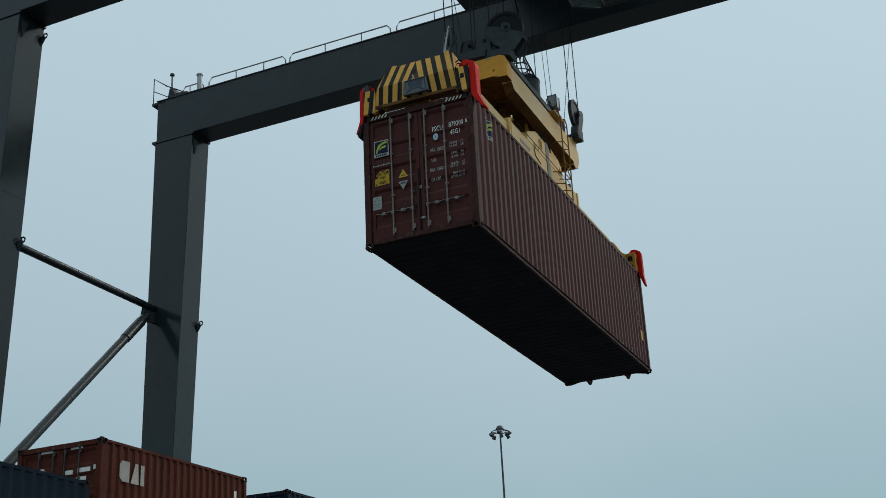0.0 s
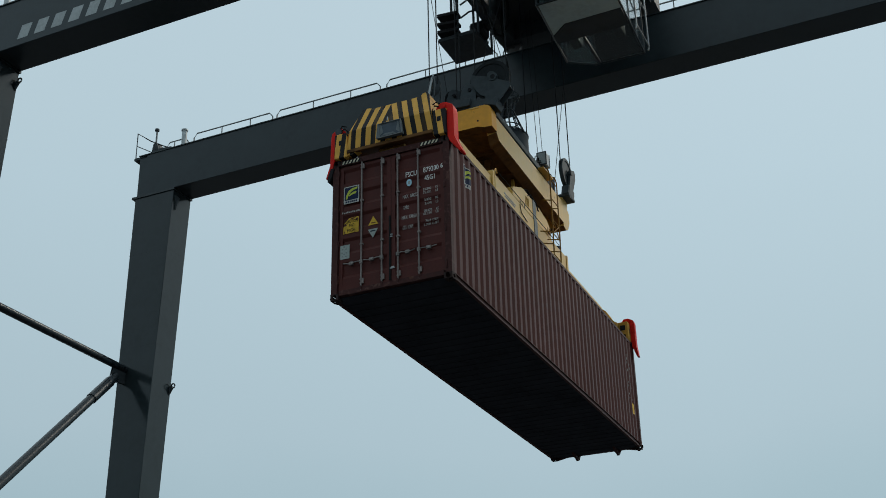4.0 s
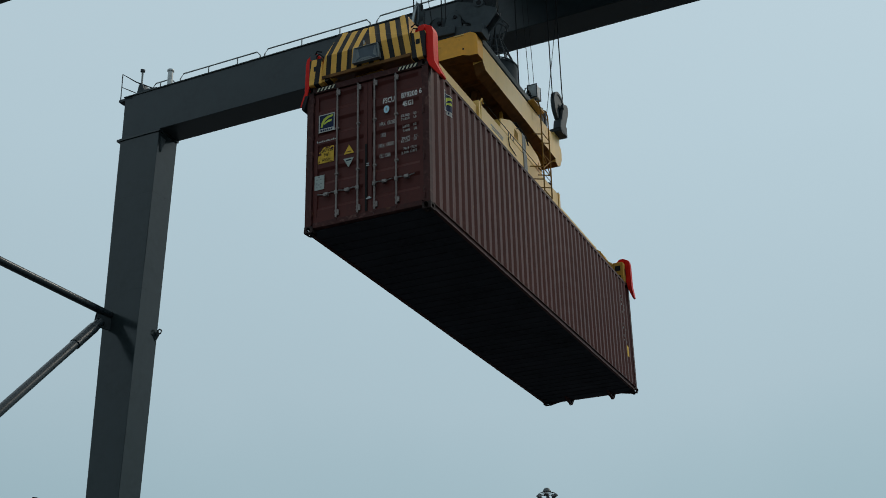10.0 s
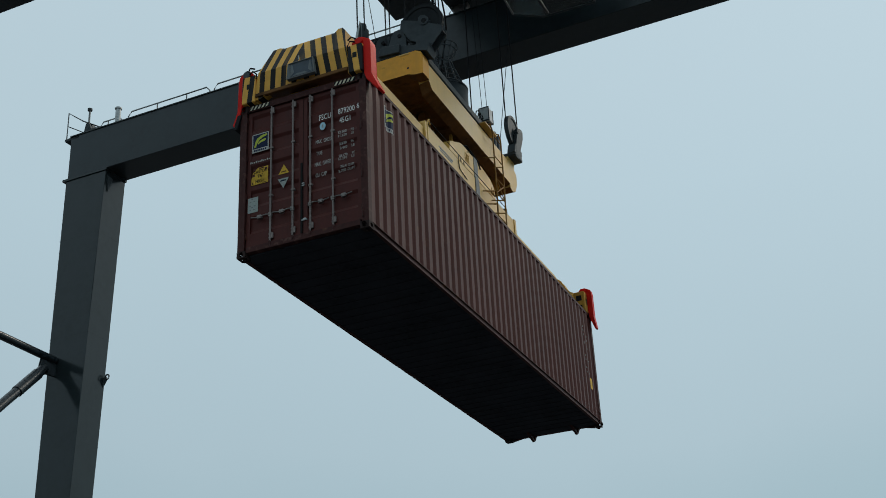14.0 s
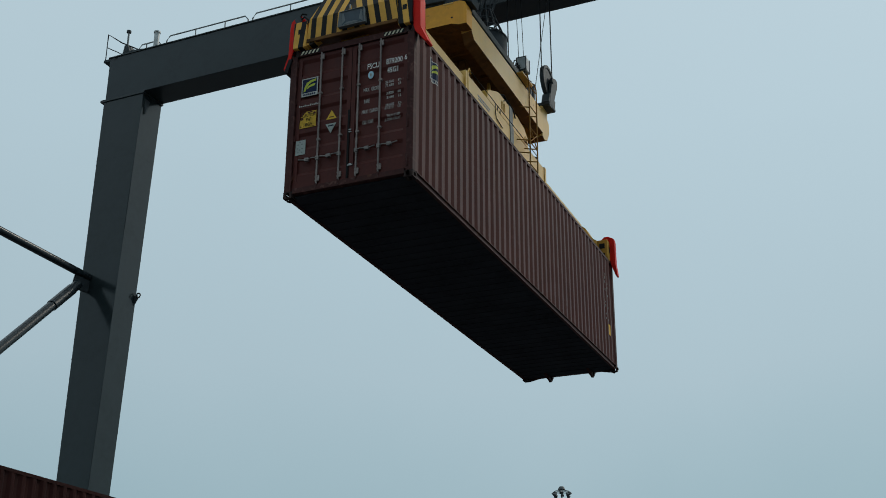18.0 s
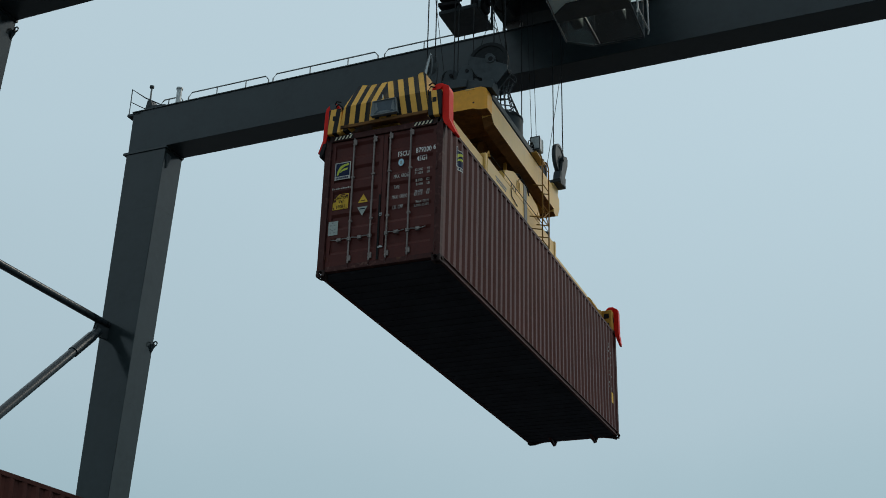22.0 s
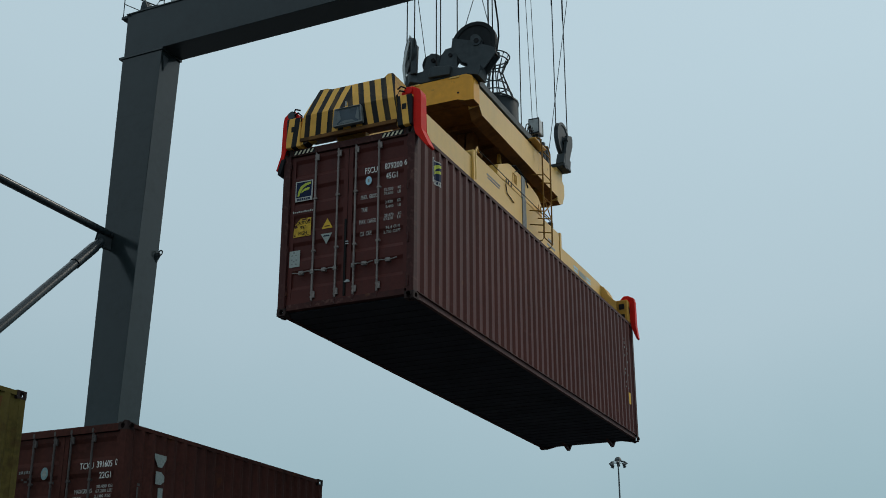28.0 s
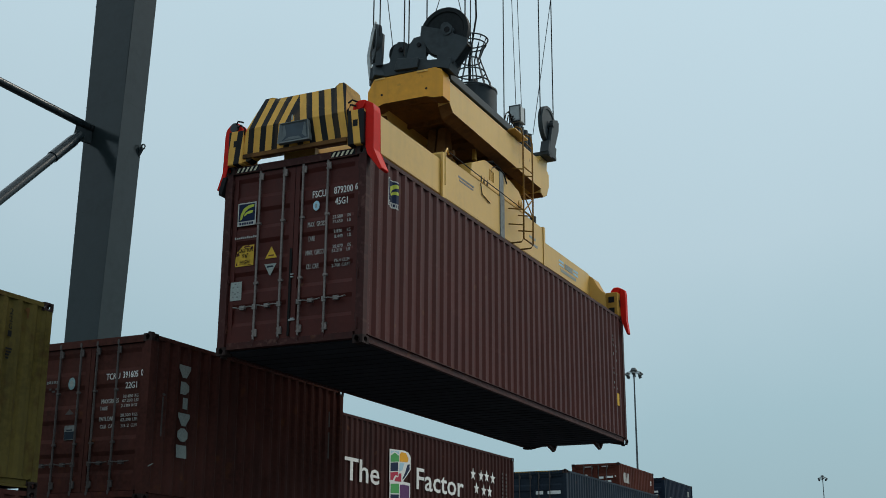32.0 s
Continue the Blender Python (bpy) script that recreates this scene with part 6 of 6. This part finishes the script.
stacked(-15.4, 26.137, 0, 12.192, HC, "plum", "plum brown high-cube container on the ground")
plum_box = stacked(-15.4, 26.137, HC, 12.192, HC, "plum", "plum brown high-cube container with white slogan and coloured emblem")
lettering("side_lettering", "The", 1.8, 0.56, (-0.011, 1.24, 1.16), "side", "white", plum_box, bold=0.01)
lettering("side_lettering", "Factor", 3.1, 0.58, (-0.011, 5.17, 1.24), "side", "white", plum_box, bold=0.01)
eb = plate("emblem_board", [(3.59, 0.45), (4.78, 0.45), (4.78, 1.36), (4.36, 1.38), (4.8, 1.72), (4.8, 2.05), (4.66, 2.16), (4.42, 2.19), (3.57, 2.15), (3.58, 1.32), (3.6, 1.27)], "side", -0.011, "white", plum_box, "white-edged emblem of many colours")
for k, (mat, pts) in enumerate((
    ("label_green", [(3.63, 1.82), (4.1, 1.87), (4.1, 2.02), (3.86, 2.08), (3.63, 1.98)]),
    ("label_blue", [(3.63, 2.03), (3.86, 2.12), (4.1, 2.06), (4.1, 2.14), (3.63, 2.11)]),
    ("label_orange", [(4.14, 1.88), (4.6, 1.9), (4.66, 2.0), (4.5, 2.13), (4.25, 2.14), (4.14, 2.06)]),
    ("label_navy", [(3.63, 1.58), (4.06, 1.62), (4.06, 1.85), (3.63, 1.8)]),
    ("label_navy", [(4.3, 1.42), (4.42, 1.46), (4.73, 1.72), (4.73, 1.86), (4.6, 1.84), (4.5, 1.66)]),
    ("label_blue", [(4.14, 1.62), (4.3, 1.66), (4.42, 1.86), (4.14, 1.84)]),
    ("label_red", [(3.63, 1.36), (3.76, 1.36), (3.9, 1.5), (4.06, 1.5), (4.06, 1.6), (3.63, 1.55)]),
    ("label_red", [(3.85, 1.34), (4.25, 1.36), (4.25, 1.58), (4.1, 1.56), (4.08, 1.46), (3.95, 1.46)]),
    ("label_green", [(3.65, 1.02), (4.12, 1.05), (4.12, 1.3), (3.65, 1.26)]),
    ("label_navy", [(3.65, 0.5), (4.12, 0.5), (4.12, 1.02), (3.65, 0.99)]),
    ("label_plum", [(4.18, 0.5), (4.72, 0.5), (4.72, 1.29), (4.4, 1.3), (4.18, 1.28)]),
)):
    plate("emblem_patch", pts, "side", -0.0066 + 0.0008 * (k % 3), mat, eb, thick=0.003)
for i, (y, zz) in enumerate(((8.95, 1.98), (9.55, 1.98), (9.98, 2.0), (10.45, 1.98), (9.2, 1.58), (9.75, 1.56), (10.2, 1.56))):
    bm = B()
    prism(bm, [(y + (0.2 if k % 2 == 0 else 0.08) * math.sin(k * math.pi / 5), zz + (0.19 if k % 2 == 0 else 0.08) * math.cos(k * math.pi / 5)) for k in range(10)], "yz", -0.011, -0.007)
    part("star", bm, "white", plum_box)
for y, w in ((8.9, 0.75), (9.75, 0.22), (10.07, 0.45)):
    letter_block(plum_box, "name_bar", y, 0.75, w, 0.45, "side", -0.011)
for i in range(9):
    letter_block(plum_box, "code_bar", 11.2, 1.2 + i * 0.12, 0.09, 0.07, "side", -0.011, "bar_dimmed")
    letter_block(plum_box, "code_bar", 11.5, 1.2 + i * 0.12, 0.09, 0.07, "side", -0.011, "bar_dimmed")
# the side's paintwork is set a little higher and nearer the doors
for mark in plum_box.children:
    if mark.name.split(".")[0] in ("side_lettering", "emblem_board", "star", "name_bar", "code_bar"):
        for ob in (mark, *mark.children):
            ob.data.transform(Matrix.Translation((0, -0.326, 0.0447)) @ Matrix.Diagonal((1, 1.0267, 1.0267, 1)))

stacked(ROW_B, 42.35, 0, 12.192, HC, "navy", "dark blue high-cube container on the ground")
slate_box = stacked(ROW_B, 42.35, HC, 12.192, HC, "slate", "slate blue high-cube container with dotted pale header strip")
for i in range(18):
    plate("header_dot", [(-2.2 + i * 0.11, HC - 0.05), (-2.15 + i * 0.11, HC - 0.05), (-2.15 + i * 0.11, HC - 0.02), (-2.2 + i * 0.11, HC - 0.02)], "front", 0.011, "label_yellow", slate_box)
for x, zz, w in ((-1.2, 2.05, 0.28), (-0.75, 2.05, 0.5), (-1.2, 1.8, 0.28), (-2.3, 1.7, 0.4)):
    letter_block(slate_box, "code_bar", x, zz, w, 0.12, "front", 0.05)
bm = B()
prism(bm, [(6.2, 1.6), (6.5, 2.2), (7.2, 2.3), (7.2, 2.15), (6.7, 2.05), (6.45, 1.6)], "yz", -0.011, -0.007)
part("company_mark", bm, "white", slate_box)

for tier in (0, 1):
    stacked(ROW_C, 58.59, tier * STD, 6.058, STD, ("navy", "brown")[tier], ("dark blue container at the foot of a stack", "brown container in the middle of a stack")[tier])
    stacked(ROW_C, 66.8, tier * STD, 6.058, STD, ("brown", "navy")[tier], ("brown container at the foot of a stack", "navy container in the middle of a stack")[tier])
red_box = stacked(ROW_C, 58.59, 2 * STD, 6.058, STD, "rust_red", "faded red short container with three white blocks on top tier")
for pts in ([(0.68, 1.8), (0.78, 1.7), (1.04, 1.7), (1.04, 2.18), (0.76, 2.18), (0.68, 2.08)], [(1.1, 1.7), (1.4, 1.7), (1.36, 2.18), (1.26, 2.18)], [(1.46, 1.7), (1.6, 1.7), (1.6, 2.18), (1.46, 2.18)]):
    plate("name_shape", pts, "side", -0.011, "dull_white", red_box)
for x, zz, w, h in ((-1.05, 1.85, 0.22, 0.1), (-0.7, 1.87, 0.36, 0.1), (-0.25, 1.9, 0.06, 0.1), (-0.72, 1.68, 0.28, 0.09), (-1.78, 2.42, 0.34, 0.14), (-0.92, 2.42, 0.34, 0.14), (-1.65, 1.05, 0.3, 0.2)):
    letter_block(red_box, "code_bar", x, zz, w, h, "front", 0.05)
bm = B()
prism(bm, [(-1.72 + 0.1 * math.cos(a), 1.95 + 0.13 * math.sin(a)) for a in np.linspace(0, 2 * math.pi, 13)[:-1]], "xz", 0.046, 0.05)
part("round_emblem", bm, "white", red_box)
letter_block(red_box, "code_bar", 5.45, 1.9, 0.12, 0.25, "side", -0.011)
blue_box = stacked(ROW_C, 66.8, 2 * STD, 6.058, STD, "navy", "navy blue 20 ft container with pale marks near its far end")
for y, zz, w, h in ((1.0, 1.3, 0.5, 0.3), (1.9, 1.35, 0.4, 0.25), (2.8, 1.3, 0.5, 0.3), (4.9, 1.9, 0.3, 0.3)):
    letter_block(blue_box, "name_bar", y, zz, w, h, "side", -0.011, "grey_label")
for x, zz in ((-1.1, 1.8), (-0.7, 1.8), (-0.7, 1.6)):
    letter_block(blue_box, "code_bar", x, zz, 0.3, 0.1, "front", 0.05)


# ---- high-mast lights far off ----
def high_mast(at):
    mast = thing("light_mast", "tall grey high-mast light with a ring of floodlights", "light mast", "high masts", at)
    H = 31.75
    bm = B()
    rod(bm, [(0, 0, 0), (0, 0, H * 0.5), (0, 0, H)], 0.2, 14, 0.09)
    part("shaft", bm, "mast", mast)
    bm = B()
    rod(bm, [(0.95 * math.cos(a), 0.95 * math.sin(a), H - 0.35) for a in np.linspace(0, 2 * math.pi, 21)], 0.05, 6)
    for k in range(4):
        a = k * math.pi / 2
        rod(bm, [(0, 0, H - 0.3), (0.95 * math.cos(a), 0.95 * math.sin(a), H - 0.35)], 0.05, 6)
    part("ring", bm, "mast", mast)
    bm = B()
    rod(bm, [(0, 0, H - 0.1), (0, 0, H + 0.15), (0, 0, H + 0.3)], 0.5, 16, 0.25)
    part("cap", bm, "mast", mast)
    for k in range(8):
        a = 2 * math.pi * (k + 0.3) / 8
        r = 1.0 + 0.1 * (k % 2)
        cx, cy = r * math.cos(a), r * math.sin(a)
        bm = B()
        rod(bm, [(cx * 0.85, cy * 0.85, H - 0.42 - 0.25 * (k % 2)), (cx, cy, H - 0.55 - 0.25 * (k % 2)), (cx * 1.1, cy * 1.1, H - 0.7 - 0.25 * (k % 2))], 0.15, 10, 0.24)
        part("floodlight", bm, "mast", mast)
    boxpart("base_plate", (-0.5, 0.5, -0.5, 0.5, 0, 0.06), "mast", mast)
    return mast


mast_a = high_mast((-47.43, 162.3, 0))
copy_thing(mast_a, pose(-47.2, 324.3, 0))


# ---- what moves ----
def motions():
    walk(load, [(r[0], pose(r[5], r[6], r[7]) @ HANG) for r in ROWS])
    walk(spreader, [(r[0], pose(r[5], r[6], r[7]) @ HANG) for r in ROWS])
    walk(crane_ob, [(r[0], pose(0, r[8], 0) @ SKEW) for r in ROWS])
    walk(trolley, [(r[0], pose(0, r[8], 0) @ SKEW @ pose(r[5] - KX0, TROLLEY_Y, 0)) for r in ROWS])
    walk(rope_set, [(r[0], pose(0, r[8], 0) @ SKEW @ pose(r[5] - KX0, TROL + r[6] - r[8] - KY0, 0)) for r in ROWS])


motions()
